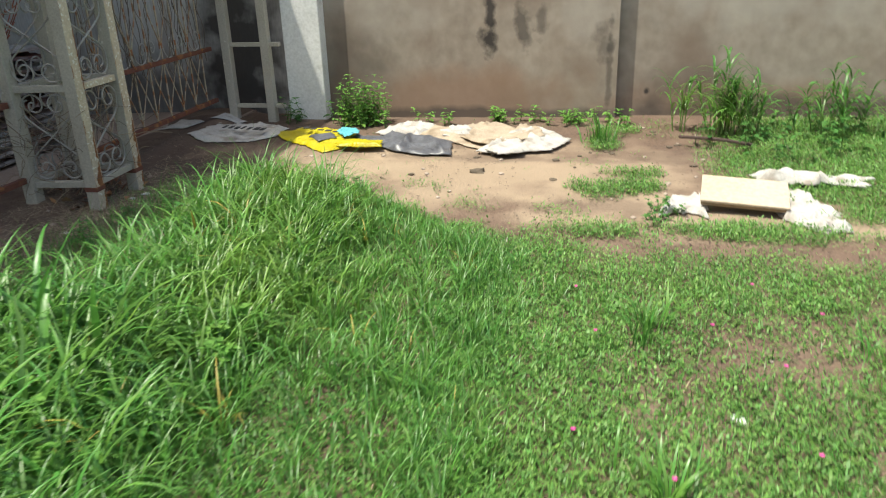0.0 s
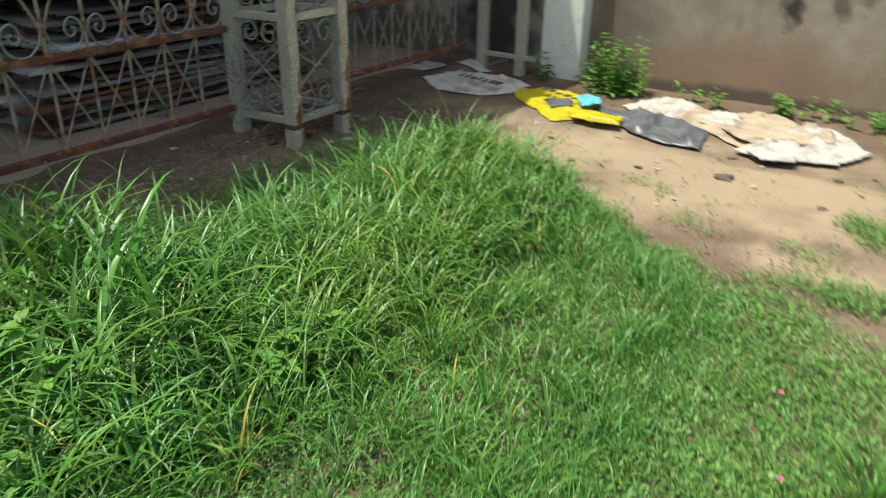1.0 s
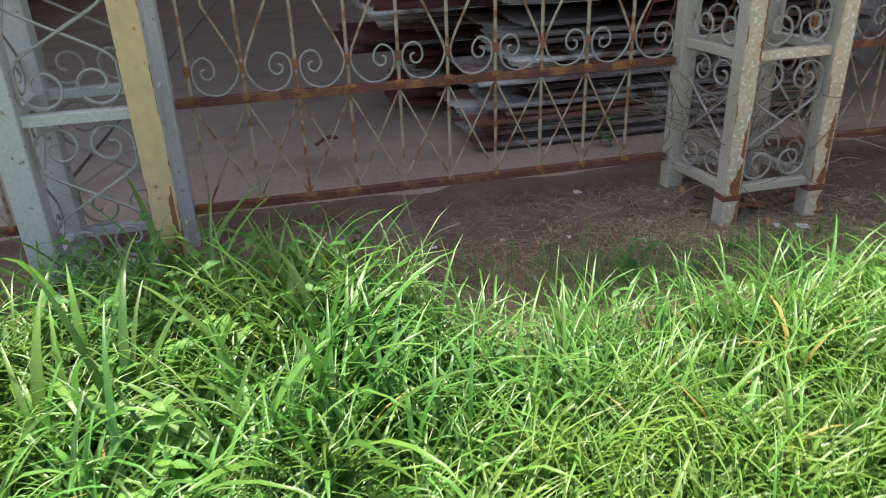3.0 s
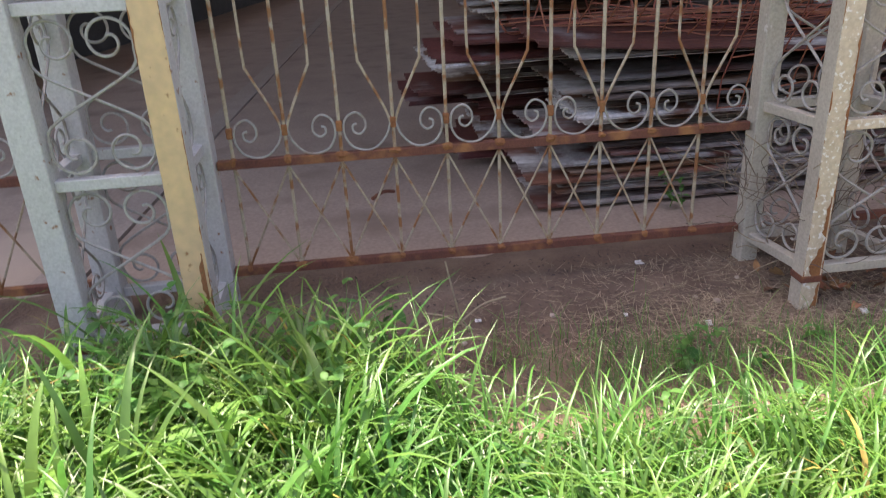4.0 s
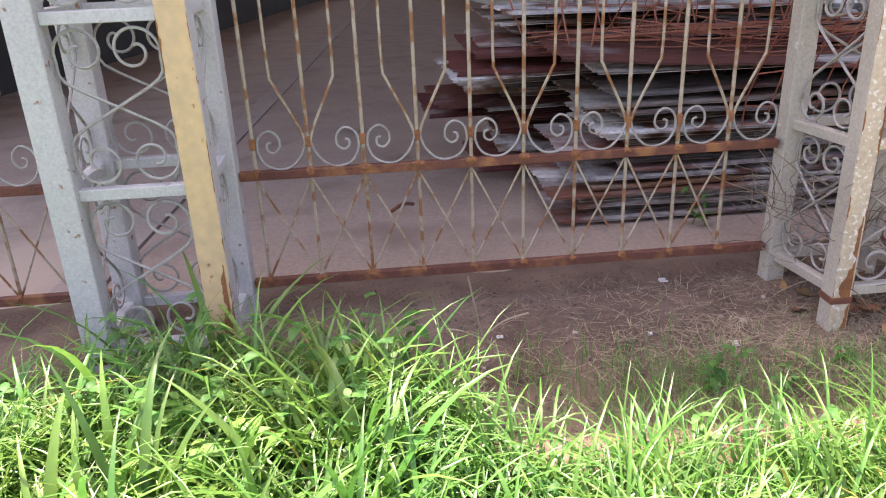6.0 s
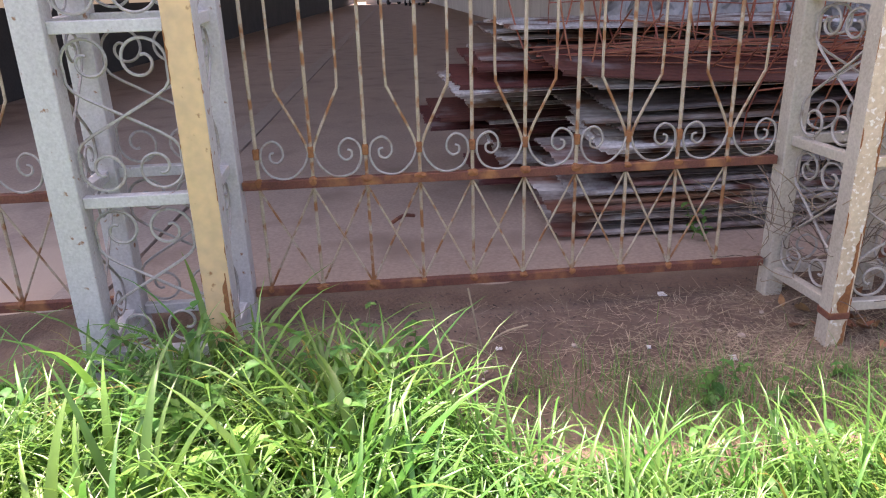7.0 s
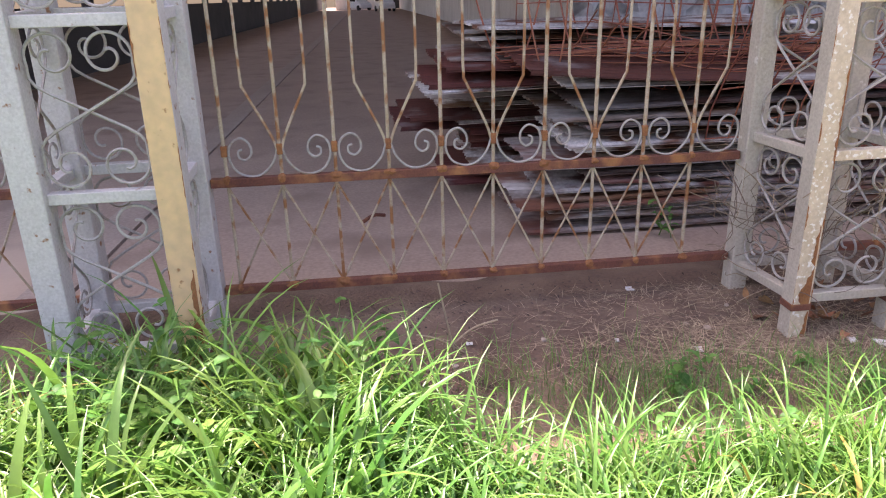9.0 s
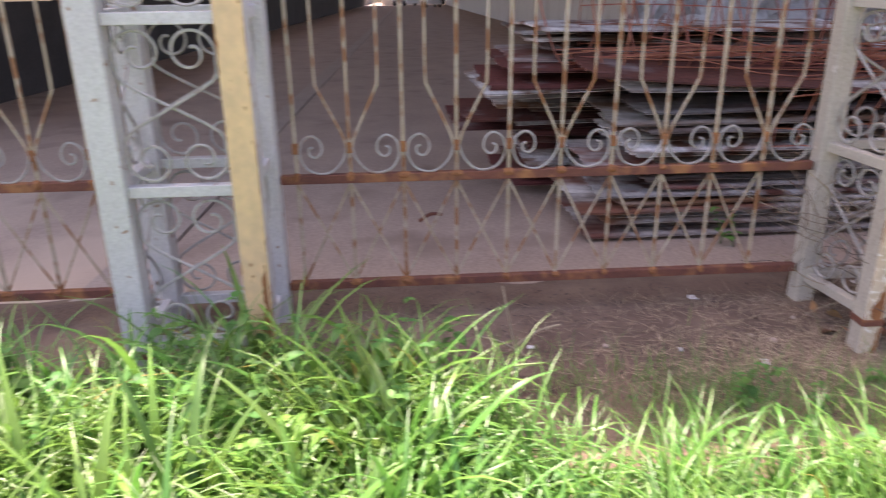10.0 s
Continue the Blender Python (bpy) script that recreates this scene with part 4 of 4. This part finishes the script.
tall_grass_clump(1.15, 2.6, 0.16, 36, 10, 0.09, 0.01)


# ---------- torn sheets and sacks on the bare earth ----------
def cloth(name, outline, mat, label, category, seed, crumple=0.035, n=16, ragged=0.02, lift=0.012):
    """A slack sheet inside a rough outline on the earth: flat panels, long creases, torn edges."""
    c = [Vector((*p, 0)) for p in outline]
    mid = sum(c, Vector()) / len(c)
    off = Vector((seed * 3.1, seed * 1.7, 0))
    side = max(5, int(90 / len(c))) if n > 12 else 4
    rim = []
    for a, b in zip(c, c[1:] + c[:1]):
        for k in range(side):
            p = a.lerp(b, k / side)
            out = (p - mid).normalized()
            notch = 0.0 if k else -0.2
            rim.append(p + out * ragged * (0.7 * noise.noise(p * 7 + off) + 1.3 * noise.noise(p * 33 + off) - notch))
    turn = seed * 0.9
    bm = bmesh.new()
    rings = []
    for i in range(1, n + 1):
        t = i / n
        ring = []
        for q in rim:
            p = mid.lerp(q, t)
            u = Vector((p.x * math.cos(turn) + p.y * math.sin(turn), (p.y * math.cos(turn) - p.x * math.sin(turn)) * 0.45, 0))
            fold = max(0.0, 1 - abs(noise.noise(u * 4.2 + off)) * 5.0) * 0.75 + max(0.0, 1 - abs(noise.noise(p * 5.5 - off)) * 7.0) * 0.4
            sag = 0.55 * max(0.0, 0.25 + noise.noise(p * 2.6 + off * 2))
            e = min(1.0, (1 - t) * 5 + 0.25 * max(0.0, noise.noise(p * 7 + off)))
            z = ground_z(p.x, p.y) + lift + crumple * (0.62 * fold + 0.9 * sag) * e + 0.0025 * noise.noise(p * 45)
            ring.append(bm.verts.new((p.x, p.y, z)))
        rings.append(ring)
    m = len(rim)
    hub = bm.verts.new((mid.x, mid.y, sum(v.co.z for v in rings[0]) / m))
    for k in range(m):
        bm.faces.new((hub, rings[0][k], rings[0][(k + 1) % m]))
        for a, b in zip(rings, rings[1:]):
            bm.faces.new((a[k], b[k], b[(k + 1) % m], a[(k + 1) % m]))
    bmesh.ops.recalc_face_normals(bm, faces=bm.faces[:])
    bm.normal_update()
    if sum(f.normal.z for f in bm.faces) < 0:
        bmesh.ops.reverse_faces(bm, faces=bm.faces[:])
    low = {v: bm.verts.new(v.co - Vector((0, 0, 0.004))) for v in list(bm.verts)}
    for f in list(bm.faces):
        bm.faces.new([low[v] for v in reversed(f.verts)])
    edge = rings[-1]
    for k in range(m):
        bm.faces.new((edge[k], low[edge[k]], low[edge[(k + 1) % m]], edge[(k + 1) % m]))
    bmesh.ops.recalc_face_normals(bm, faces=bm.faces[:])
    for f in bm.faces:
        f.smooth = True
    return tagged(mesh_object(name, bm, mat), label, category)


cloth("white_sack", [(-1.74, 6.15), (-1.64, 6.55), (-1.46, 6.66), (-1.25, 6.48), (-1.33, 6.02), (-1.51, 5.93)], M_SACK, "crumpled white woven sack lying on the earth", "sack", 1, 0.06)
cloth("beige_sheet", [(-1.38, 6.05), (-1.27, 6.46), (-0.99, 6.36), (-0.86, 6.55), (-0.62, 6.44), (-0.47, 6.3), (-0.52, 5.85), (-0.55, 5.63), (-0.71, 5.57), (-1.02, 5.84)], M_BEIGE, "crumpled beige sheeting spread on the earth", "sheet", 2, 0.075, lift=0.016)
cloth("beige_sheet", [(-1.0, 5.9), (-0.78, 6.2), (-0.56, 6.16), (-0.5, 5.86), (-0.72, 5.68)], M_BEIGE, "torn beige sheet lying over white sacking", "sheet", 23, 0.05, lift=0.045)
cloth("white_sack", [(-0.78, 5.52), (-0.64, 5.9), (-0.52, 6.26), (-0.33, 6.36), (-0.08, 5.98), (-0.22, 5.62), (-0.54, 5.45)], M_SACK, "torn white woven sack beside beige sheeting", "sack", 3, 0.065, lift=0.03)
cloth("beige_sheet", [(-0.62, 5.98), (-0.5, 6.3), (-0.34, 6.2), (-0.3, 5.98), (-0.46, 5.8)], M_BEIGE, "torn beige sheet lying over white sacking", "sheet", 27, 0.05, lift=0.06)
cloth("white_sack", [(-1.2, 6.02), (-1.1, 6.3), (-0.92, 6.22), (-0.9, 5.98), (-1.06, 5.9)], M_SACK, "torn piece of white woven sack on beige sheeting", "sack", 29, 0.05, lift=0.05)
cloth("white_sack", [(-0.72, 5.5), (-0.62, 5.66), (-0.44, 5.6), (-0.42, 5.42), (-0.6, 5.38)], M_SACK, "torn piece of white woven sack on beige sheeting", "sack", 30, 0.05, lift=0.05)
cloth("grey_plastic_sheet", [(-1.92, 5.97), (-1.65, 5.96), (-1.37, 6.02), (-1.03, 5.8), (-0.96, 5.44), (-1.19, 5.41), (-1.42, 5.5), (-1.64, 5.7)], M_GREYTARP, "folded dark grey plastic sheet on the earth", "plastic sheet", 4, 0.085, lift=0.02)
yel = cloth("yellow_banner", [(-2.68, 6.17), (-2.33, 6.28), (-1.99, 6.27), (-1.87, 6.01), (-1.88, 5.59), (-2.01, 5.5), (-2.2, 5.68), (-2.48, 5.87)], M_YELLOW, "crumpled bright yellow plastic banner on the earth", "banner", 5, 0.05)
cloth("yellow_banner", [(-1.95, 5.66), (-1.77, 5.72), (-1.58, 5.7), (-1.53, 5.53), (-1.72, 5.5), (-1.9, 5.53)], M_YELLOW, "torn strip of yellow plastic banner", "banner", 15, 0.03, lift=0.05)
cloth("cyan_plastic", [(-2.04, 5.95), (-2.02, 6.1), (-1.9, 6.06), (-1.82, 5.9), (-1.9, 5.76)], M_CYAN, "small cyan plastic scrap lying on a yellow banner", "plastic scrap", 6, 0.03, lift=0.07)
cloth("grey_scrap", [(-2.22, 5.82), (-2.05, 5.9), (-1.98, 5.78), (-2.1, 5.7)], M_GREYTARP, "small grey plastic scrap on the yellow banner", "plastic scrap", 16, 0.02, n=10, lift=0.055)
cloth("white_banner", [(-3.3, 5.79), (-3.26, 6.25), (-3.1, 6.4), (-2.8, 6.42), (-2.6, 6.3), (-2.6, 5.97), (-2.75, 5.76), (-3.1, 5.71)], M_SACK, "crumpled white printed banner lying in the shade", "banner", 7, 0.045)
cloth("white_scrap", [(-3.78, 6.1), (-3.5, 6.05), (-3.42, 6.3), (-3.7, 6.4)], M_SACK, "white sheet scrap lying behind the gate", "scrap", 8, 0.03, n=12)
cloth("white_scrap", [(-3.42, 6.44), (-3.15, 6.42), (-3.1, 6.55), (-3.36, 6.6)], M_SACK, "white sheet scrap lying by the gate", "scrap", 9, 0.03, n=12)

# faded print on the banners, plain bars
bm = bmesh.new()
rng = random.Random(3)
for k in range(7):
    x, y = -3.08 + 0.062 * k, 6.02 - 0.012 * k
    box(bm, x, x + rng.uniform(0.02, 0.045), y - 0.05, y + rng.uniform(0.02, 0.06), 0.052, 0.056)
part("print_bar", bm, M_INK, bpy.data.objects["white_banner"], "faded black print")
bm = bmesh.new()
for k in range(6):
    x, y = -2.42 + 0.075 * k, 6.05 - 0.03 * k
    box(bm, x, x + rng.uniform(0.03, 0.06), y - 0.03, y + rng.uniform(0.0, 0.04), 0.05, 0.054)
part("print_bar", bm, M_INK, yel, "dark print")

# pale board on torn sacks in the grass
bd = empty("foam_board", pose(0.95, 4.40, 0.07, 13, 2, -8))
bm = bmesh.new()
box(bm, -0.24, 0.24, -0.15, 0.15, 0.0, 0.016, 0.004)
part("board_face", bm, M_BOARD, bd)
# added dark brown slab, coloured as the shadow gap beneath the board
bm = bmesh.new()
box(bm, -0.235, 0.235, -0.145, 0.14, -0.022, 0.0, 0.004)
part("board_core", bm, M_BOARDSHADE, bd, "underside coloured dark brown for its shade")
tagged(bd, "pale yellow board lying on torn white sacks", "board")
cloth("torn_sack", [(0.47, 4.2), (0.55, 4.54), (0.76, 4.6), (0.72, 4.2), (0.6, 4.27)], M_SACK, "torn white sack under a board in the grass", "sack", 11, 0.08, ragged=0.04)
cloth("torn_sack", [(1.15, 4.84), (1.35, 4.66), (1.46, 4.34), (1.44, 4.04), (1.3, 4.0), (1.13, 4.2), (1.1, 4.5)], M_SACK, "crumpled white sack beside the pale board", "sack", 12, 0.10, ragged=0.03)
cloth("torn_sack", [(1.12, 5.0), (1.27, 5.12), (1.5, 5.0), (1.78, 4.92), (1.74, 4.76), (1.5, 4.83), (1.12, 4.79)], M_SACK, "torn white sack half overgrown with weeds", "sack", 13, 0.09, ragged=0.05, lift=0.04)


# ---------- inside the shed: rods, columns, far end ----------
def wire_panel(m, nx, nz, dx, dz, label, seed, wave=0.05):
    rng = random.Random(seed)
    p = empty("wire_mesh_panel", m)

    def bent(u, w):
        return Vector((u, wave * (math.sin(u * 3 + seed) + math.cos(w * 4 + seed * 2)), w))
    for i in range(nx):
        if rng.random() < 0.12:
            continue
        bm = bmesh.new()
        rod(bm, [bent(i * dx + rng.uniform(-0.01, 0.01), nz * dz * k / 6) for k in range(7)], 0.0042, 4)
        part("upright_wire", bm, M_WIRE, p)
    for j in range(nz):
        if rng.random() < 0.12:
            continue
        bm = bmesh.new()
        rod(bm, [bent(nx * dx * k / 8, j * dz + rng.uniform(-0.01, 0.01)) for k in range(9)], 0.0042, 4)
        part("cross_wire", bm, M_WIRE, p)
    return tagged(p, label, "wire mesh")


wire_panel(pose(-5.25, 3.35, 0.86, 10, 0, 84), 13, 7, 0.15, 0.12, "rusty red bent wire mesh standing on the sheet pile", 1, 0.07)
wire_panel(pose(-5.0, 3.6, 0.80, 62, 4, 90), 12, 5, 0.16, 0.13, "rusty wire mesh slumped over the sheet pile", 2, 0.06)
wire_panel(pose(-4.3, 4.3, 0.45, 14, -6, 100), 9, 10, 0.13, 0.11, "rusty tangled wire mesh leaning behind the tower", 3, 0.10)
rng = random.Random(8)
for k in range(9):
    y = 3.3 + 0.2 * k + rng.uniform(-0.06, 0.06)
    w = rng.uniform(0.12, 0.3)
    x = -4.95 + rng.uniform(-0.2, 0.15)
    zb = 0.80 + rng.uniform(0.0, 0.12)
    bm = bmesh.new()
    rod(bm, smooth_line([(x - 0.25, y - w * 0.7, 1.55), (x - 0.1, y - w * 0.6, zb + 0.35), (x, y - w * 0.3, zb + 0.05), (x, y, zb - 0.02), (x, y + w * 0.4, zb + 0.06), (x - 0.1, y + w * 0.8, zb + 0.4), (x - 0.3, y + w, 1.6)], 5), 0.006, 5)
    tagged(mesh_object("bent_rod", bm, M_WIRE), "rusty reinforcing rod bent in a loop over the pile", "steel rod", "bent steel rods")
for k in range(26):
    y, z = 3.2 + rng.uniform(-0.1, 0.4), 0.86 + rng.uniform(0, 0.12)
    bm = bmesh.new()
    x = -5.1 + rng.uniform(-0.4, 0.35)
    rod(bm, smooth_line([(x, y, z), (x + 0.06, y + 0.9, z + rng.uniform(-0.03, 0.05)), (x + rng.uniform(-0.1, 0.2), y + 2.0, z - rng.uniform(0.0, 0.08))], 5), 0.0045, 4)
    tagged(mesh_object("steel_rod", bm, M_WIRE), "rusty straight reinforcing rod lying on the pile", "steel rod", "steel rods on the pile")

for k in range(26):
    d = 6 + 4.2 * k
    for s, z0 in ((-5.77, 1.32), (4.85, 1.75)):
        if s > 0 and k % 2:
            continue
        bm = bmesh.new()
        in_box(bm, d - 0.11, d + 0.11, s - 0.1, s + 0.1, z0, 4.3, 0.01)
        tagged(mesh_object("shed_column", bm, M_DARKWALL if s < 0 else M_WHITEWALL), "square column on the low wall carrying the shed roof", "column", "shed columns")

hb = empty("far_building", IN @ pose(100, 3.5, 0))
bm = bmesh.new()
box(bm, 0, 6, -7, 14, -0.3, 4.2)
part("wall", bm, M_WHITEWALL, hb)
for y in (-4.5, 0.5, 3.5, 7):
    bm = bmesh.new()
    box(bm, -0.06, 0.02, y, y + 1.6, 0.6 if y != 0.5 else 0, 2.5)
    part("window" if y != 0.5 else "door", bm, M_GLASSDARK, hb)
bm = bmesh.new()
box(bm, -0.4, 6.4, -7.4, 14.4, 4.2, 4.4)
part("roof", bm, M_ROOF, hb)
tagged(hb, "white building with dark openings at the far end", "building")


def car(m, label):
    c = empty("car", m)
    bm = bmesh.new()
    prof = [(-1.8, 0.3), (-1.82, 0.75), (-1.7, 0.98), (-1.45, 1.4), (-0.9, 1.5), (0.3, 1.48), (0.95, 0.98), (1.65, 0.85), (1.85, 0.6), (1.82, 0.3)]
    a = [bm.verts.new((0.74 if z < 1.1 else 0.6, x, z)) for x, z in prof]
    b = [bm.verts.new((-0.74 if z < 1.1 else -0.6, x, z)) for x, z in prof]
    bm.faces.new(a)
    bm.faces.new(b[::-1])
    for k in range(len(prof)):
        j = (k + 1) % len(prof)
        bm.faces.new((a[k], b[k], b[j], a[j]))
    bmesh.ops.recalc_face_normals(bm, faces=bm.faces[:])
    body = part("body", bm, M_CARPAINT, c)
    for x0, x1 in ((-1.3, -0.75), (-0.68, -0.15), (-0.08, 0.45)):
        for sx in (-1, 1):
            bm = bmesh.new()
            box(bm, sx * 0.70 - 0.04, sx * 0.70 + 0.02, x0, x1, 1.02, 1.36)
            part("side_window", bm, M_GLASSDARK, body)
    for y in (-1.15, 1.2):
        for sx in (-0.72, 0.72):
            bm = bmesh.new()
            bmesh.ops.create_cone(bm, cap_ends=True, segments=18, radius1=0.3, radius2=0.3, depth=0.2, matrix=pose(sx, y, 0.3, 0, 90, 0))
            part("wheel", bm, M_TYRE, c)
    return tagged(c, label, "car", "parked cars")


car(IN @ pose(80, 2.3, 0, 0, 0, 80), "small white hatchback parked at the far end")
car(IN @ pose(92, -0.5, 0, 0, 0, 60), "white car parked farther off")

# ---------- dead vines on the middle tower, litter ----------
rng = random.Random(17)
for k in range(110):
    x0, y0 = rng.choice(((-3.40, 3.99), (-3.40, 3.99), (-3.2, 4.1), (-3.055, 4.4))) if k < 84 else (-3.3, 4.25)
    z = rng.uniform(-0.02, 0.5)
    pts = []
    p = Vector((x0 + rng.uniform(-0.08, 0.1), y0 + rng.uniform(-0.1, 0.12), z))
    d = Vector((rng.gauss(0, 0.5), rng.gauss(0, 0.6), rng.uniform(0.2, 1.0)))
    for _ in range(7):
        pts.append(p.copy())
        d += Vector((rng.gauss(0, 0.45), rng.gauss(0, 0.45), rng.gauss(0, 0.35)))
        p = p + d.normalized() * 0.065
        p.z = max(p.z, -0.02)
    bm = bmesh.new()
    rod(bm, smooth_line(pts, 3), rng.uniform(0.0012, 0.0026), 4)
    tagged(mesh_object("dead_vine", bm, M_TWIG if k % 4 else M_STRAW), "dry grey dead vine tangled on the tower", "vine", "dead vines")
for x, y, s, mt in ((-3.12, 2.69, 0.028, M_PAPER), (-2.93, 3.6, 0.035, M_PAPER), (-2.85, 4.35, 0.06, M_PAPER), (-3.45, 3.5, 0.04, M_PAPER), (-2.9, 4.25, 0.04, M_PAPER), (-2.75, 1.0, 0.05, M_PAPER), (-3.05, 3.3, 0.018, M_PAPER), (0.55, 2.2, 0.05, M_PAPER)):
    s *= 0.55
    cloth("paper_scrap", [(x - s, y - s * 0.6), (x + s * 0.7, y - s * 0.7), (x + s, y + s * 0.5), (x - s * 0.6, y + s * 0.7)], mt, "small white paper scrap lying on the earth", "litter", int(x * 50), 0.006, 8, 0.012, 0.005)
bm = bmesh.new()
rod(bm, smooth_line([(-4.72, 2.3, 0.0), (-4.78, 2.37, 0.02), (-4.83, 2.44, 0.0)], 4), 0.012, 5)
tagged(mesh_object("twig", bm, M_RUST), "dark dry twig lying on the shed floor", "twig")
bm = bmesh.new()
rod(bm, smooth_line([(0.75, 5.95, 0.03), (1.0, 5.8, 0.05), (1.25, 5.72, 0.03)], 4), 0.013, 6)
tagged(mesh_object("stick", bm, M_LITTER), "dark weathered stick lying on the earth", "stick")
for k in range(110):
    x, y = rng.uniform(-3.3, 1.2), rng.uniform(2.2, 6.5)
    if grass_cover(x, y)[0] > 0.3:
        continue
    bm = bmesh.new()
    bmesh.ops.create_icosphere(bm, subdivisions=1, radius=rng.uniform(0.008, 0.022))
    for v in bm.verts:
        v.co = Vector((v.co.x, v.co.y, v.co.z * 0.6)) * rng.uniform(0.8, 1.2) + Vector((x, y, ground_z(x, y) + 0.004))
    tagged(mesh_object("pebble", bm, M_BAND), "small pale stone lying on the earth", "stone", "loose stones")

# dry forked stalks before the gate
for x, y, pts in ((-3.08, 2.62, [(0, 0, 0), (0.01, -0.03, 0.14), (0.0, -0.06, 0.30)]), (-3.05, 2.66, [(0, 0, 0), (0.05, -0.12, 0.10), (0.08, -0.2, 0.14)]), (-3.1, 2.6, [(0, 0, 0), (0.0, 0.1, 0.08), (0.02, 0.2, 0.12)])):
    bm = bmesh.new()
    rod(bm, smooth_line([Vector(p) + Vector((x, y, ground_z(x, y))) for p in pts], 5), 0.004, 5)
    tagged(mesh_object("dry_stalk", bm, M_STRAW), "thin dry straw-coloured stalk before the gate", "stalk", "dry stalks")

# small pink flowers in the short grass
PETAL = leaf_data("petal", 0.012, 0.009, M_PINK, 0.05)
rng = random.Random(31)
for k in range(26):
    x, y = rng.uniform(-0.4, 1.7), rng.uniform(0.9, 3.2)
    fl = empty("flower", pose(x, y, ground_z(x, y)))
    bm = bmesh.new()
    hgt = rng.uniform(0.06, 0.10)
    rod(bm, [(0, 0, 0), (0.004, 0.003, hgt / 2), (0, 0.002, hgt)], 0.0012, 4)
    part("stem", bm, M_STEM, fl)
    for j in range(6):
        ob = new("petal", PETAL)
        ob.parent = fl
        ob.matrix_basis = pose(0, 0.002, hgt, 0, -25, 60 * j)
    tagged(fl, "tiny magenta-pink wild flower in short grass", "flower", "pink flowers")

# curled dead leaves at the foot of the middle tower
DEAD = [leaf_data("dead_leaf", 0.07, 0.04, M_DEADLEAF, 0.35), leaf_data("dead_leaf", 0.1, 0.05, M_DEADLEAF, -0.1)]
for k in range(46):
    x, y = rng.gauss(-3.2, 0.13), rng.gauss(4.32, 0.22)
    ob = new("dead_leaf", rng.choice(DEAD))
    ob.matrix_basis = pose(x, y, ground_z(x, y) + 0.012, rng.uniform(-35, 35), rng.uniform(-25, 10), rng.uniform(0, 360)) @ Matrix.Scale(rng.uniform(0.5, 1.2), 4)
    tagged(ob, "curled brown dead leaf lying on the earth", "dead leaf", "dead leaves")

# pale plastic sheeting slumped against the far side of the pile
def hung_sheet(x, y0, y1, z0, z1, seed, label):
    bm = bmesh.new()
    n = 26
    g = []
    for i in range(n + 1):
        row = []
        for j in range(n + 1):
            u, v = i / n, j / n
            p = Vector((x - 0.35 * v, y0 + (y1 - y0) * u, z0 + (z1 - z0) * v * (1 - 0.25 * abs(noise.noise(Vector((u * 4, seed, 0)))))))
            f = min(abs(noise.noise(Vector((u * 5, v * 3, seed)))), abs(noise.noise(Vector((u * 3, v * 6, seed + 4)))))
            p.x += 0.30 * (1 - min(1, 3 * f)) ** 1.5 - 0.1 * abs(noise.noise(Vector((u * 9, v * 9, seed))))
            row.append(bm.verts.new(p))
        g.append(row)
    for i in range(n):
        for j in range(n):
            bm.faces.new((g[i][j], g[i + 1][j], g[i + 1][j + 1], g[i][j + 1]))
    bmesh.ops.solidify(bm, geom=bm.faces[:], thickness=0.004)
    return tagged(mesh_object("plastic_sheeting", bm, M_POLY), label, "plastic sheet")


hung_sheet(-6.55, 4.1, 5.6, -0.15, 1.75, 2, "crumpled pale grey plastic sheeting standing behind the pile")
hung_sheet(-6.7, 5.5, 6.6, -0.15, 1.6, 6, "crumpled pale grey plastic sheeting standing behind the pile")

# dark clods on the bare earth
rng = random.Random(41)
for k in range(34):
    x, y = rng.uniform(-2.0, 1.0), rng.uniform(4.5, 6.6)
    if k == 0:
        x, y = -0.71, 5.08
    elif grass_cover(x, y)[0] > 0.3:
        continue
    bm = bmesh.new()
    bmesh.ops.create_icosphere(bm, subdivisions=2, radius=0.045 if k == 0 else rng.uniform(0.008, 0.022))
    for v in bm.verts:
        v.co = Vector((v.co.x * 1.3, v.co.y, v.co.z * 0.5)) * (1 + 0.8 * noise.noise(v.co * 40 + Vector((k, 0, 0)))) + Vector((x, y, ground_z(x, y) + 0.004))
    tagged(mesh_object("clod", bm, M_LITTER), "small dark clod lying on the trodden earth", "clod", "dark clods")

# dry creepers hanging in the bars of the farther gate
for k in range(46):
    y = rng.uniform(4.6, 6.5)
    z = rng.uniform(1.1, 2.0)
    x = -3.40 + rng.uniform(-0.05, 0.05)
    pts = []
    while z > 0.5 and len(pts) < 22:
        pts.append(Vector((x, y, z)))
        x = min(-3.385, max(-3.415, x + rng.gauss(0, 0.01)))
        y += rng.gauss(0, 0.028)
        z -= rng.uniform(0.06, 0.13)
    bm = bmesh.new()
    rod(bm, smooth_line(pts, 3), rng.uniform(0.0018, 0.004), 4)
    tagged(mesh_object("dead_vine", bm, M_TWIG), "thin dry creeper hanging in the gate bars", "vine", "hanging creepers")
